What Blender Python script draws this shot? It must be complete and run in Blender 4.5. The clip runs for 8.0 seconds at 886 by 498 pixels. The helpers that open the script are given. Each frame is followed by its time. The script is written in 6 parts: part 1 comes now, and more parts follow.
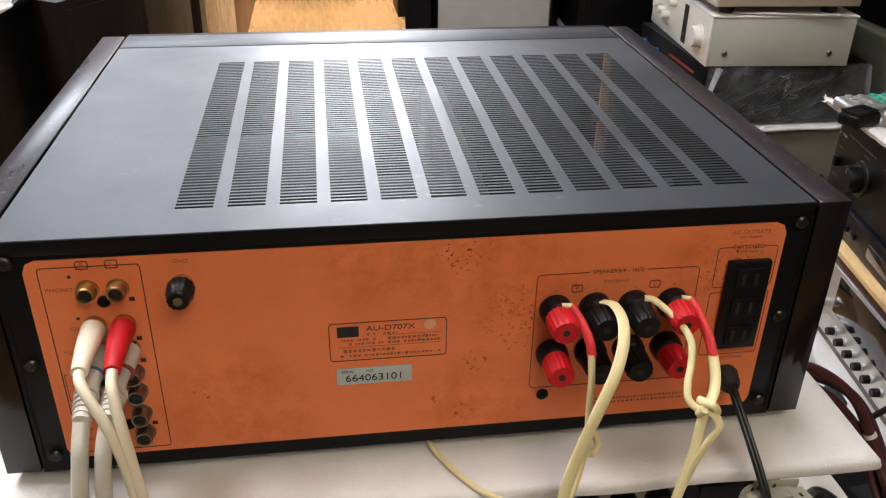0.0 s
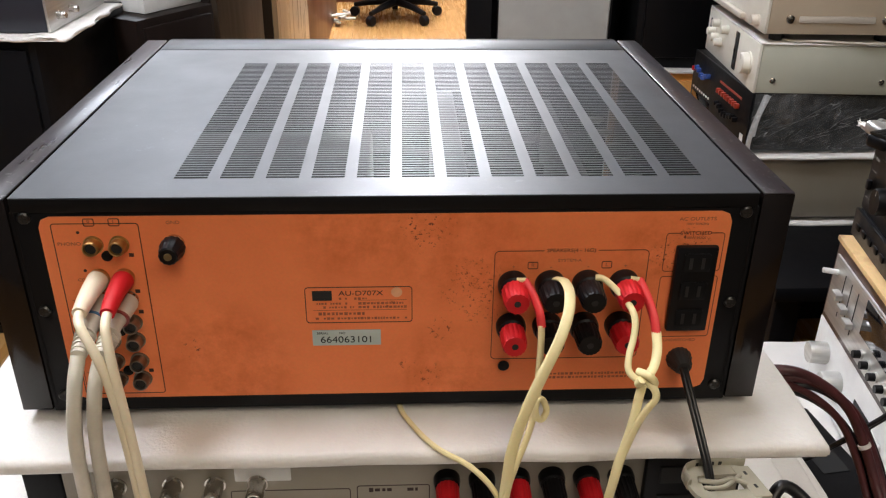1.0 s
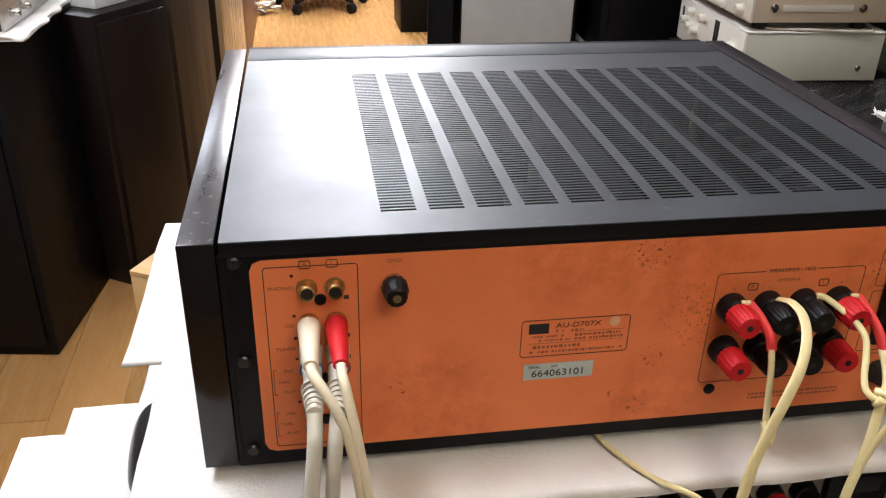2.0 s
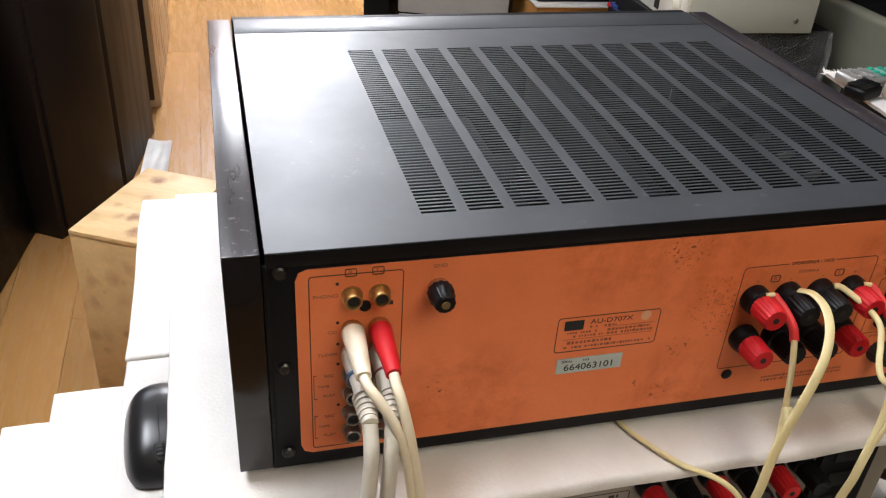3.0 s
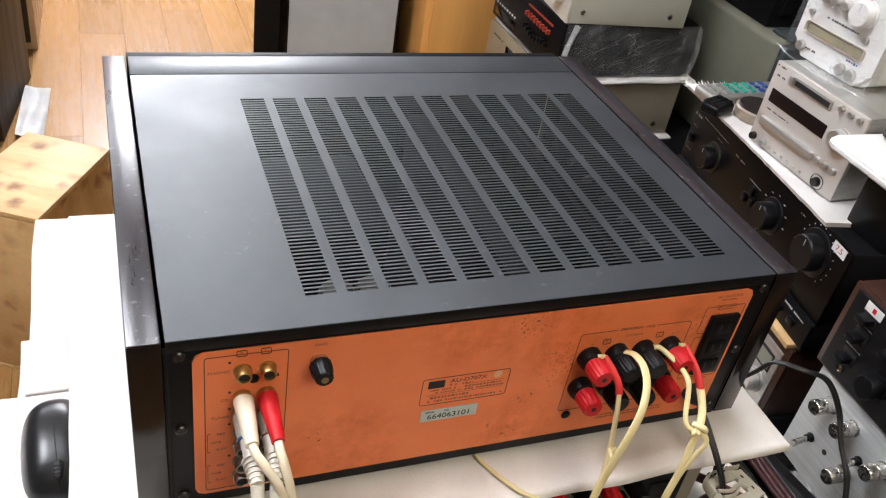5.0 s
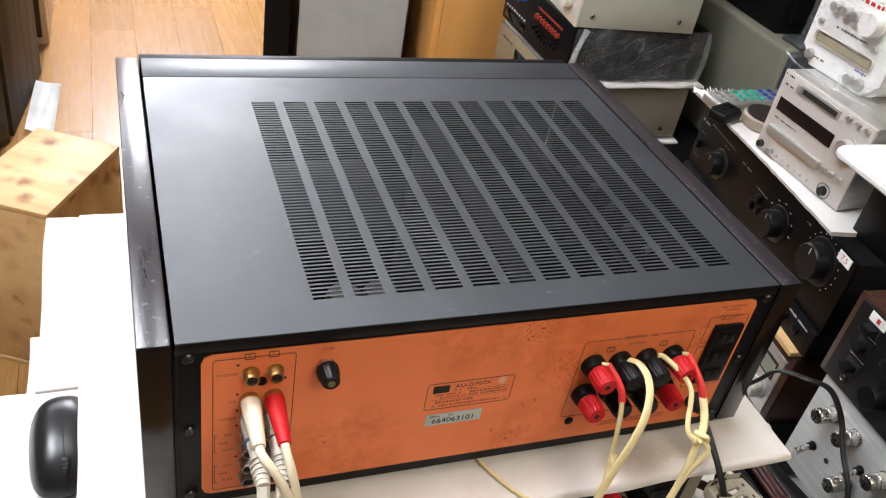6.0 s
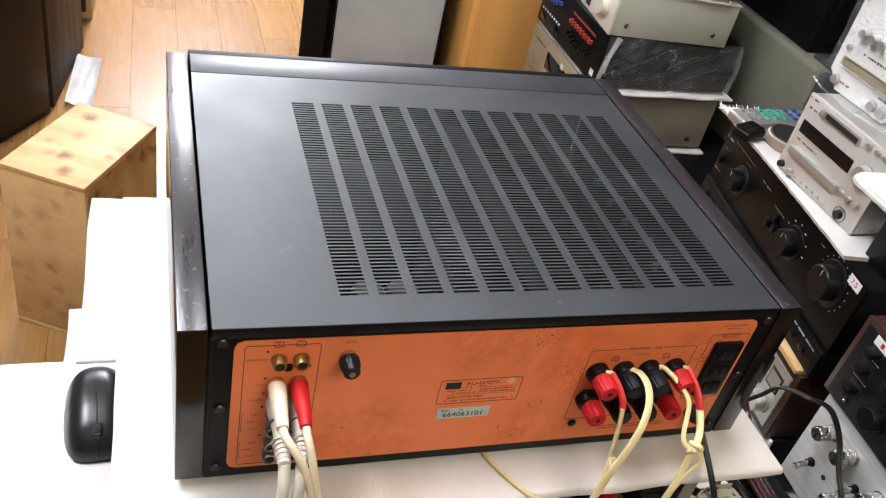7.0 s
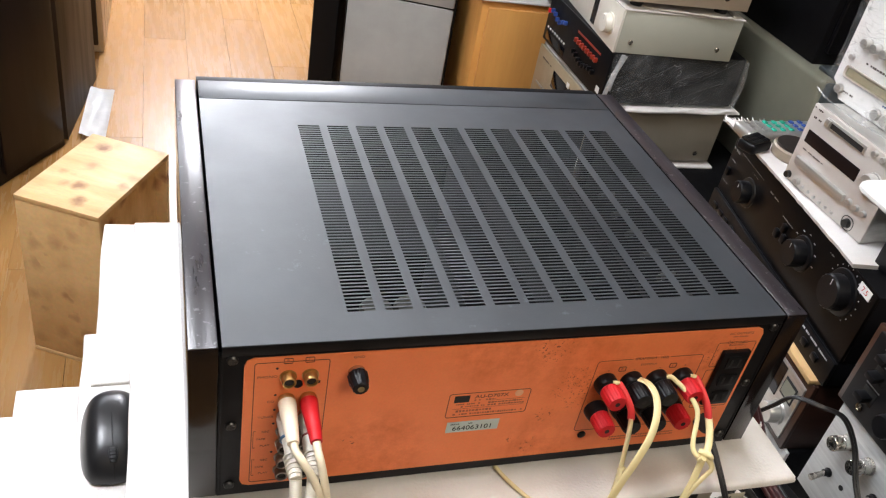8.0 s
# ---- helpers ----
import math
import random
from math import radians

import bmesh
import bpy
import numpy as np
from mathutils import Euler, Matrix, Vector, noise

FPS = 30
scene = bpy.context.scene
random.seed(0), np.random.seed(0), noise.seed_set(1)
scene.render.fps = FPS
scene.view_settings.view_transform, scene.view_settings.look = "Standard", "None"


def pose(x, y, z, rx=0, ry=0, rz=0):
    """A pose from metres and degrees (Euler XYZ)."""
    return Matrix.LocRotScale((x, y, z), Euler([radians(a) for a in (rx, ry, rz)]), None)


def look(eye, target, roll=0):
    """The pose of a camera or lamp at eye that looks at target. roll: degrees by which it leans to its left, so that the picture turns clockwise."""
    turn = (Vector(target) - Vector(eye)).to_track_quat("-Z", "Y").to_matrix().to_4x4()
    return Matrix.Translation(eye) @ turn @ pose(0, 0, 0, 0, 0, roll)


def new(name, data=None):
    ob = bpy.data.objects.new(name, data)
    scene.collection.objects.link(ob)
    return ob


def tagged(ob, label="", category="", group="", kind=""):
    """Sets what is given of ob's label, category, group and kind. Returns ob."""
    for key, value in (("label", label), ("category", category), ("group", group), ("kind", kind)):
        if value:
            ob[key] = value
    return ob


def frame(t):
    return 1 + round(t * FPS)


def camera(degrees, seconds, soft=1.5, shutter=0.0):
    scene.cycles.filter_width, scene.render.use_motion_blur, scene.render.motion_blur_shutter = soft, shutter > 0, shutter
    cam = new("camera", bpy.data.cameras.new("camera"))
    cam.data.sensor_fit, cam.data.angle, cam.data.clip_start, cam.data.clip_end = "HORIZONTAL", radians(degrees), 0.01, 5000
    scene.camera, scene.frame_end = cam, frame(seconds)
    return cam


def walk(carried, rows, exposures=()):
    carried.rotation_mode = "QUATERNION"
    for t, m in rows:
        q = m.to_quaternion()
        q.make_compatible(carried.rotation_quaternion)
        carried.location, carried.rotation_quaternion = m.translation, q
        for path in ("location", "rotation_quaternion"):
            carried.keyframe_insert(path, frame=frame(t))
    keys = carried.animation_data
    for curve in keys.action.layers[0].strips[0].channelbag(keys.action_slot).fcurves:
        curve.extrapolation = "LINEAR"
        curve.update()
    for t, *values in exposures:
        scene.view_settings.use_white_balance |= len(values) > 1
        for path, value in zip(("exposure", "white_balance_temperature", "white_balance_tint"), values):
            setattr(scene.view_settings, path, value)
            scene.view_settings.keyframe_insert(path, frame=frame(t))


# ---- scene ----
cam = camera(54.9, 8.0, 1.2)
EXPOSURES = [(0.0, 0.02), (2.0, 0.09), (3.5, 0.0), (4.5, 0.15), (6.0, 0.30), (8.0, 0.30)]
PATH = [
    (0, (-0.046, -0.369, 0.336), (0.21, 1.366, -0.627), 1.0),
    (0.5, (-0.018, -0.41, 0.336), (0.134, 1.35, -0.602), 1.0),
    (1, (0.007, -0.427, 0.331), (0.097, 1.355, -0.573), 0.7),
    (1.5, (-0.058, -0.416, 0.331), (0.067, 1.366, -0.569), 0.6),
    (2, (-0.158, -0.376, 0.338), (0.137, 1.369, -0.593), 1.4),
    (2.2, (-0.191, -0.36, 0.334), (0.161, 1.367, -0.612), 2.0),
    (3.3, (-0.218, -0.343, 0.38), (0.286, 1.254, -0.714), 4.5),
    (3.5, (-0.211, -0.346, 0.391), (0.32, 1.225, -0.726), 5.0),
    (4, (-0.214, -0.354, 0.429), (0.411, 1.146, -0.736), 7.6),
    (4.5, (-0.22, -0.358, 0.466), (0.458, 1.12, -0.699), 9.5),
    (4.7, (-0.221, -0.355, 0.469), (0.472, 1.123, -0.685), 10.0),
    (5.8, (-0.225, -0.353, 0.474), (0.478, 1.126, -0.674), 11.2),
    (6, (-0.225, -0.355, 0.477), (0.467, 1.124, -0.677), 11.2),
    (6.5, (-0.23, -0.355, 0.492), (0.44, 1.119, -0.682), 12.4),
    (7, (-0.237, -0.377, 0.507), (0.407, 1.104, -0.674), 13.9),
    (7.5, (-0.237, -0.39, 0.513), (0.401, 1.103, -0.655), 13.8),
    (8, (-0.234, -0.388, 0.509), (0.38, 1.133, -0.636), 11.6),
]
walk(cam, [(t, look(eye, target, roll)) for t, eye, target, roll in PATH], EXPOSURES)

# unseen ceiling lamps: x, y, width, depth, and the kind of a wide soft one
# the warm, the cool and the last one are added as fill light
LAMPS = [(0.12, 5.15, 0.90, 2.8, ""), (-0.85, 0.45, 0.40, 1.1, ""), (0.45, -1.55, 1.2, 1.5, "warm"), (-1.25, 4.3, 0.8, 2.0, "cool"), (0.14, 0.5, 0.16, 0.6, "")]

# ---- helpers of this scene ----
FLOOR = -0.87      # the floor lies below the foam sheet (z = 0) on which the amplifier stands
DESK = -0.14       # top of the foam sheets on the desk


def thing(name, label, category, loc=(0, 0, 0), rz=0.0, group="", kind=""):
    ob = new(name)
    ob.empty_display_size = 0.02
    ob.matrix_basis = pose(*loc, 0, 0, rz)
    return tagged(ob, label, category, group, kind)


def mesh_of(name, bm, material, sharp=35, smooth=False):
    me = bpy.data.meshes.new(name)
    bmesh.ops.recalc_face_normals(bm, faces=bm.faces)
    if smooth:
        for f in bm.faces:
            f.smooth = True
    bm.to_mesh(me)
    bm.free()
    me.set_sharp_from_angle(angle=radians(sharp))
    me.materials.append(material)
    return me


def part(name, bm, material, parent=None, label="", sharp=35, smooth=False):
    ob = new(name, mesh_of(name, bm, material, sharp, smooth))
    ob.parent = parent
    if label:
        ob["label"] = label
    return ob


def box(bm, x0, x1, y0, y1, z0, z1, bev=0.0, seg=2):
    vs = [bm.verts.new((x, y, z)) for x in (x0, x1) for y in (y0, y1) for z in (z0, z1)]
    fs = [bm.faces.new([vs[i] for i in q]) for q in ((0, 1, 3, 2), (4, 6, 7, 5), (0, 4, 5, 1), (2, 3, 7, 6), (0, 2, 6, 4), (1, 5, 7, 3))]
    if bev:
        es = list({e for f in fs for e in f.edges})
        bmesh.ops.bevel(bm, geom=es, offset=bev, segments=seg, affect="EDGES", profile=0.5)
    return bm


def lathe(bm, origin, axis, profile, seg=24, ribs=0, depth=0.0):
    """Turned form: profile is rows of (distance along the axis, radius). ribs: flutes round it."""
    o, a = Vector(origin), Vector(axis).normalized()
    u = a.orthogonal().normalized()
    v = a.cross(u)
    rings = []
    for d, r in profile:
        ring = []
        for k in range(seg):
            t = 2 * math.pi * k / seg
            rr = r * (1 - depth * (0.5 + 0.5 * math.cos(ribs * t))) if ribs else r
            ring.append(bm.verts.new(o + a * d + (u * math.cos(t) + v * math.sin(t)) * rr))
        rings.append(ring)
    for p, q in zip(rings, rings[1:]):
        for k in range(seg):
            bm.faces.new((p[k], p[(k + 1) % seg], q[(k + 1) % seg], q[k])).smooth = True
    bm.faces.new(list(reversed(rings[0])))
    bm.faces.new(rings[-1])
    return bm


def glide(pts, steps=8):
    """A smooth line through points."""
    p = [Vector(q) for q in pts]
    p = [2 * p[0] - p[1]] + p + [2 * p[-1] - p[-2]]
    out = []
    for a, b, c, d in zip(p, p[1:], p[2:], p[3:]):
        for i in range(steps):
            t = i / steps
            out.append(0.5 * (2 * b + (c - a) * t + (2 * a - 5 * b + 4 * c - d) * t * t + (3 * b - a - 3 * c + d) * t ** 3))
    out.append(p[-2])
    return out


def tube(bm, pts, r, seg=10, flat=1.0, steps=8, side=None, taper=None):
    """A cable through points; flat < 1 squeezes it to a ribbon whose broad way is along side."""
    line = glide(pts, steps)
    rings, up = [], Vector(side) if side else None
    for i, q in enumerate(line):
        way = (line[min(i + 1, len(line) - 1)] - line[max(i - 1, 0)]).normalized()
        up = (up or way.orthogonal())
        up = (up - way * up.dot(way)).normalized()
        v = way.cross(up)
        k = r if taper is None else r * (taper[0] + (taper[1] - taper[0]) * i / (len(line) - 1))
        rings.append([bm.verts.new(q + up * math.cos(2 * math.pi * j / seg) * k + v * math.sin(2 * math.pi * j / seg) * k * flat) for j in range(seg)])
    for p, q in zip(rings, rings[1:]):
        for k in range(seg):
            bm.faces.new((p[k], p[(k + 1) % seg], q[(k + 1) % seg], q[k])).smooth = True
    bm.faces.new(list(reversed(rings[0])))
    bm.faces.new(rings[-1])
    return bm


def corner_loop(x0, x1, z0, z1, r, n=5):
    out = []
    for cx, cz, a in ((x1 - r, z1 - r, 0), (x0 + r, z1 - r, 90), (x0 + r, z0 + r, 180), (x1 - r, z0 + r, 270)):
        out += [(cx + r * math.cos(radians(a + 90 * k / n)), cz + r * math.sin(radians(a + 90 * k / n))) for k in range(n + 1)]
    return out


def plate(bm, x0, x1, z0, z1, r, y0, y1, n=5):
    """A plate with round corners that faces -y, from y0 (front) to y1."""
    loop = corner_loop(x0, x1, z0, z1, r, n)
    f = [bm.verts.new((x, y0, z)) for x, z in loop]
    b = [bm.verts.new((x, y1, z)) for x, z in loop]
    bm.faces.new(f), bm.faces.new(list(reversed(b)))
    for k in range(len(loop)):
        bm.faces.new((f[k], b[k], b[(k + 1) % len(loop)], f[(k + 1) % len(loop)]))
    return bm


def ring(bm, x0, x1, z0, z1, r, w, y0, y1):
    """A printed frame line of width w, with round corners, facing -y."""
    a, c = corner_loop(x0, x1, z0, z1, r), corner_loop(x0 + w, x1 - w, z0 + w, z1 - w, max(r - w, 1e-4))
    f0, f1 = [bm.verts.new((x, y0, z)) for x, z in a], [bm.verts.new((x, y0, z)) for x, z in c]
    b0, b1 = [bm.verts.new((x, y1, z)) for x, z in a], [bm.verts.new((x, y1, z)) for x, z in c]
    n = len(a)
    for k in range(n):
        j = (k + 1) % n
        bm.faces.new((f0[k], f0[j], f1[j], f1[k])), bm.faces.new((f0[k], b0[k], b0[j], f0[j])), bm.faces.new((f1[k], f1[j], b1[j], b1[k]))
    return bm


def words(name, body, size, material, parent, loc, rot=(90, 0, 0), wide=1.0, align="CENTER"):
    """Lettering as a thin mesh that faces -y."""
    cu = bpy.data.curves.new(name, "FONT")
    cu.body, cu.size, cu.align_x, cu.align_y, cu.extrude = body, size, align, "CENTER", 0.00008
    tmp = bpy.data.objects.new(name, cu)
    scene.collection.objects.link(tmp)
    dg = bpy.context.evaluated_depsgraph_get()
    me = bpy.data.meshes.new_from_object(tmp.evaluated_get(dg))
    bpy.data.objects.remove(tmp)
    bpy.data.curves.remove(cu)
    me.materials.clear()
    me.materials.append(material)
    ob = new(name, me)
    ob.parent = parent
    ob.matrix_basis = pose(*loc, *rot) @ Matrix.Diagonal((wide, 1, 1, 1))
    return ob


def bars(bm, x0, x1, z, h, y0, y1, seed, fill=0.6):
    """A line of writing that cannot be read: small bars."""
    rnd, x = random.Random(seed), x0
    while x < x1:
        w = h * rnd.uniform(0.5, 1.1)
        if rnd.random() < fill + 0.25:
            k = h * rnd.uniform(0.55, 1.0)
            box(bm, x, min(x + w, x1), y0, y1, z - k / 2, z + k / 2)
        x += w + h * rnd.uniform(0.25, 0.5)
    return bm


B = bmesh.new

# ---- world and room light ----
world = bpy.data.worlds.new("world")
scene.world = world
world.use_nodes = True
world.node_tree.nodes["Background"].inputs["Color"].default_value = (0.9, 0.95, 1.0, 1)
world.node_tree.nodes["Background"].inputs["Strength"].default_value = 0.05


# ---- materials ----
def material(name, base, rough=0.5, metal=0.0, second=None, scale=8.0, stretch=(1, 1, 1), mix=0.5, fine=250.0, bump=0.05, coat=0.0, spec=0.5, wear=0.12, glow=0.0, tint=(0.95, 0.975, 1.05), trans=0.0, sheen=0.0, coat_rough=0.08):
    """A surface with a slow change of colour, a fine grain, a change of gloss and a fine relief."""
    m = bpy.data.materials.new(name)
    m.use_nodes = True
    nt = m.node_tree
    N, L = nt.nodes, nt.links
    b = N["Principled BSDF"]
    co = N.new("ShaderNodeTexCoord")
    mp = N.new("ShaderNodeMapping")
    mp.inputs["Scale"].default_value = stretch
    L.new(co.outputs["Object"], mp.inputs["Vector"])
    big = N.new("ShaderNodeTexNoise")
    big.inputs["Scale"].default_value, big.inputs["Detail"].default_value, big.inputs["Roughness"].default_value = scale, 6, 0.6
    L.new(mp.outputs["Vector"], big.inputs["Vector"])
    small = N.new("ShaderNodeTexNoise")
    small.inputs["Scale"].default_value, small.inputs["Detail"].default_value = fine, 3
    L.new(mp.outputs["Vector"], small.inputs["Vector"])
    ramp = N.new("ShaderNodeMapRange")
    ramp.inputs["From Min"].default_value, ramp.inputs["From Max"].default_value = 0.3, 0.7
    L.new(big.outputs["Fac"], ramp.inputs["Value"])
    mx = N.new("ShaderNodeMix")
    mx.data_type = "RGBA"
    two = second or tuple(c * (1 - mix * 0.5) for c in base)
    mx.inputs["A"].default_value, mx.inputs["B"].default_value = (*base, 1), (*two, 1)
    L.new(ramp.outputs["Result"], mx.inputs["Factor"])
    gr = N.new("ShaderNodeMix")
    gr.data_type, gr.blend_type = "RGBA", "MULTIPLY"
    gr.inputs["Factor"].default_value = wear
    L.new(mx.outputs["Result"], gr.inputs["A"])
    L.new(small.outputs["Color"], gr.inputs["B"])
    L.new(gr.outputs["Result"], b.inputs["Base Color"])
    rr = N.new("ShaderNodeMapRange")
    rr.inputs["From Min"].default_value, rr.inputs["From Max"].default_value = 0.25, 0.75
    rr.inputs["To Min"].default_value, rr.inputs["To Max"].default_value = max(rough * 0.82, 0.02), min(rough * 1.2, 1)
    L.new(big.outputs["Fac"], rr.inputs["Value"])
    L.new(rr.outputs["Result"], b.inputs["Roughness"])
    bp = N.new("ShaderNodeBump")
    bp.inputs["Strength"].default_value, bp.inputs["Distance"].default_value = bump, 0.001
    L.new(small.outputs["Fac"], bp.inputs["Height"])
    L.new(bp.outputs["Normal"], b.inputs["Normal"])
    b.inputs["Metallic"].default_value = metal
    b.inputs["Specular IOR Level"].default_value = spec
    b.inputs["Coat Weight"].default_value = coat
    b.inputs["Coat Roughness"].default_value = coat_rough
    b.inputs["Transmission Weight"].default_value = trans
    b.inputs["Sheen Weight"].default_value = sheen
    if glow:
        b.inputs["Emission Color"].default_value = (*tint, 1)
        b.inputs["Emission Strength"].default_value = glow
    return m


def add_spots(m, spots, colour, scale, cut, reach_soft=0.5, soft=0.05):
    """Specks of corrosion or knots: small dots by a fine noise, only within the given spots (x, y, z, radius) in object space."""
    nt = m.node_tree
    N, L = nt.nodes, nt.links
    b = N["Principled BSDF"]
    co = N.new("ShaderNodeTexCoord")
    total = None
    for x, y, z, r in spots:
        d = N.new("ShaderNodeVectorMath")
        d.operation = "DISTANCE"
        d.inputs[1].default_value = (x, y, z)
        L.new(co.outputs["Object"], d.inputs[0])
        mr = N.new("ShaderNodeMapRange")
        mr.inputs["From Min"].default_value, mr.inputs["From Max"].default_value = r, r * reach_soft
        L.new(d.outputs["Value"], mr.inputs["Value"])
        if total:
            ad = N.new("ShaderNodeMath")
            ad.operation = "MAXIMUM"
            L.new(total, ad.inputs[0]), L.new(mr.outputs["Result"], ad.inputs[1])
            total = ad.outputs[0]
        else:
            total = mr.outputs["Result"]
    nz = N.new("ShaderNodeTexNoise")
    nz.inputs["Scale"].default_value, nz.inputs["Detail"].default_value, nz.inputs["Roughness"].default_value = scale, 5, 0.7
    L.new(co.outputs["Object"], nz.inputs["Vector"])
    cutn = N.new("ShaderNodeMapRange")
    cutn.inputs["From Min"].default_value, cutn.inputs["From Max"].default_value = cut, cut + soft
    L.new(nz.outputs["Fac"], cutn.inputs["Value"])
    mul = N.new("ShaderNodeMath")
    mul.operation = "MULTIPLY"
    L.new(total, mul.inputs[0]), L.new(cutn.outputs["Result"], mul.inputs[1])
    mx = N.new("ShaderNodeMix")
    mx.data_type = "RGBA"
    mx.inputs["B"].default_value = (*colour, 1)
    was = b.inputs["Base Color"].links[0].from_socket
    L.new(was, mx.inputs["A"])
    L.new(mul.outputs[0], mx.inputs["Factor"])
    L.new(mx.outputs["Result"], b.inputs["Base Color"])
    return m


def knots(m, colour, scale, core, edge):
    """Round dark knots strewn over a board, each with a soft rim; some are fainter."""
    nt = m.node_tree
    N, L = nt.nodes, nt.links
    b = N["Principled BSDF"]
    co, vo, mr, wob, mx = N.new("ShaderNodeTexCoord"), N.new("ShaderNodeTexVoronoi"), N.new("ShaderNodeMapRange"), N.new("ShaderNodeMath"), N.new("ShaderNodeMix")
    vo.inputs["Scale"].default_value = scale
    nz, ad, few = N.new("ShaderNodeTexNoise"), N.new("ShaderNodeMixRGB"), N.new("ShaderNodeMapRange")
    nz.inputs["Scale"].default_value, nz.inputs["Detail"].default_value = scale * 2.2, 3
    ad.inputs["Fac"].default_value = 0.025
    L.new(co.outputs["Object"], nz.inputs["Vector"]), L.new(co.outputs["Object"], ad.inputs["Color1"]), L.new(nz.outputs["Color"], ad.inputs["Color2"])
    L.new(ad.outputs["Color"], vo.inputs["Vector"])
    few.inputs["From Min"].default_value, few.inputs["From Max"].default_value = 0.25, 0.75
    L.new(vo.outputs["Color"], few.inputs["Value"])
    mr.inputs["From Min"].default_value, mr.inputs["From Max"].default_value = edge, core
    L.new(vo.outputs["Distance"], mr.inputs["Value"])
    wob.operation = "MULTIPLY"
    L.new(mr.outputs["Result"], wob.inputs[0]), L.new(few.outputs["Result"], wob.inputs[1])
    mx.data_type = "RGBA"
    mx.inputs["B"].default_value = (*colour, 1)
    L.new(b.inputs["Base Color"].links[0].from_socket, mx.inputs["A"])
    L.new(wob.outputs[0], mx.inputs["Factor"])
    L.new(mx.outputs["Result"], b.inputs["Base Color"])
    return m


def by_object(m, low, high):
    """Lets each piece of a kind have its own tone, by Object Info's Random."""
    nt = m.node_tree
    N, L = nt.nodes, nt.links
    b = N["Principled BSDF"]
    info = N.new("ShaderNodeObjectInfo")
    mr = N.new("ShaderNodeMapRange")
    mr.inputs["To Min"].default_value, mr.inputs["To Max"].default_value = low, high
    L.new(info.outputs["Random"], mr.inputs["Value"])
    hs = N.new("ShaderNodeHueSaturation")
    was = b.inputs["Base Color"].links[0].from_socket
    L.new(was, hs.inputs["Color"])
    L.new(mr.outputs["Result"], hs.inputs["Value"])
    L.new(hs.outputs["Color"], b.inputs["Base Color"])
    return m


LID = material("lid_paint", (0.011, 0.0138, 0.018), 0.50, second=(0.014, 0.0172, 0.022), scale=14, fine=900, bump=0.06, wear=0.25, spec=1.0, coat=0.3, coat_rough=0.34)
LID.node_tree.nodes["Principled BSDF"].inputs["Specular Tint"].default_value = (0.95, 0.98, 1.0, 1)
add_spots(LID, [(-0.03, 0.012, 0.147, 0.05), (0.03, 0.01, 0.147, 0.04), (-0.16, 0.1, 0.147, 0.05), (0.02, 0.02, 0.147, 0.1)], (0.060, 0.068, 0.080), 90, 0.60, soft=0.1)
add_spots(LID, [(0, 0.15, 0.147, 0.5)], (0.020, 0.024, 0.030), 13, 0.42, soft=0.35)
BLACK = material("black_paint", (0.007, 0.007, 0.008), 0.45, scale=20, fine=700, wear=0.2, spec=0.12)
SATIN = material("satin_black_plastic", (0.006, 0.006, 0.007), 0.36, scale=40, fine=900, bump=0.06, spec=0.16)
RUBBER = material("black_rubber", (0.014, 0.014, 0.015), 0.6, scale=60, fine=900, bump=0.1)
COPPER = material("copper_paint", (0.90, 0.258, 0.096), 0.47, metal=0.12, second=(0.79, 0.210, 0.074), scale=11, fine=600, bump=0.04, wear=0.14, spec=0.3)
add_spots(COPPER, [(0.046, 0, 0.090, 0.022), (0.052, 0, 0.078, 0.016), (0.020, 0, 0.130, 0.02), (0.158, 0, 0.108, 0.014), (0.17, 0, 0.117, 0.012)], (0.10, 0.030, 0.018), 480, 0.578)
add_spots(COPPER, [(0.0275, 0, 0.062, 0.009), (0.008, 0, 0.037, 0.006), (-0.003, 0, 0.079, 0.005), (-0.118, 0, 0.051, 0.008), (0.02, 0, 0.03, 0.01)], (0.10, 0.030, 0.018), 330, 0.570)
add_spots(COPPER, [(0.030, 0, 0.122, 0.05), (0.060, 0, 0.104, 0.04), (-0.02, 0, 0.135, 0.05), (0.150, 0, 0.112, 0.03), (-0.10, 0, 0.04, 0.05), (0.03, 0, 0.03, 0.04)], (0.56, 0.125, 0.034), 40, 0.40, soft=0.35)
# scuffed cheek tops; the paler, bluish base also holds their sheen as colour
ROSE_TOP = material("scuffed_sheen_rosewood", (0.017, 0.014, 0.017), 0.30, second=(0.028, 0.024, 0.028), scale=14, stretch=(6, 0.7, 6), fine=45, bump=0.22, wear=0.3, spec=0.7, coat=0.35, coat_rough=0.26)
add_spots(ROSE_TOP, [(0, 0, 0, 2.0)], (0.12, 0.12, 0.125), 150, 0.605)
ROSE = material("lacquered_rosewood", (0.011, 0.008, 0.008), 0.16, second=(0.006, 0.005, 0.005), scale=10, stretch=(6, 0.7, 6), fine=200, bump=0.02, coat=0.25, coat_rough=0.08, wear=0.3, spec=0.25)
WALNUT = material("walnut_veneer", (0.055, 0.022, 0.013), 0.35, second=(0.030, 0.012, 0.008), scale=9, stretch=(5, 0.8, 5), fine=180, bump=0.05, wear=0.3)
INK = material("dark_print", (0.035, 0.014, 0.010), 0.6, scale=30, wear=0.1)
WHITE_INK = material("pale_print", (0.55, 0.55, 0.55), 0.6, scale=30)
FAINT_INK = material("worn_pale_print", (0.17, 0.16, 0.15), 0.6, second=(0.28, 0.27, 0.25), scale=90)
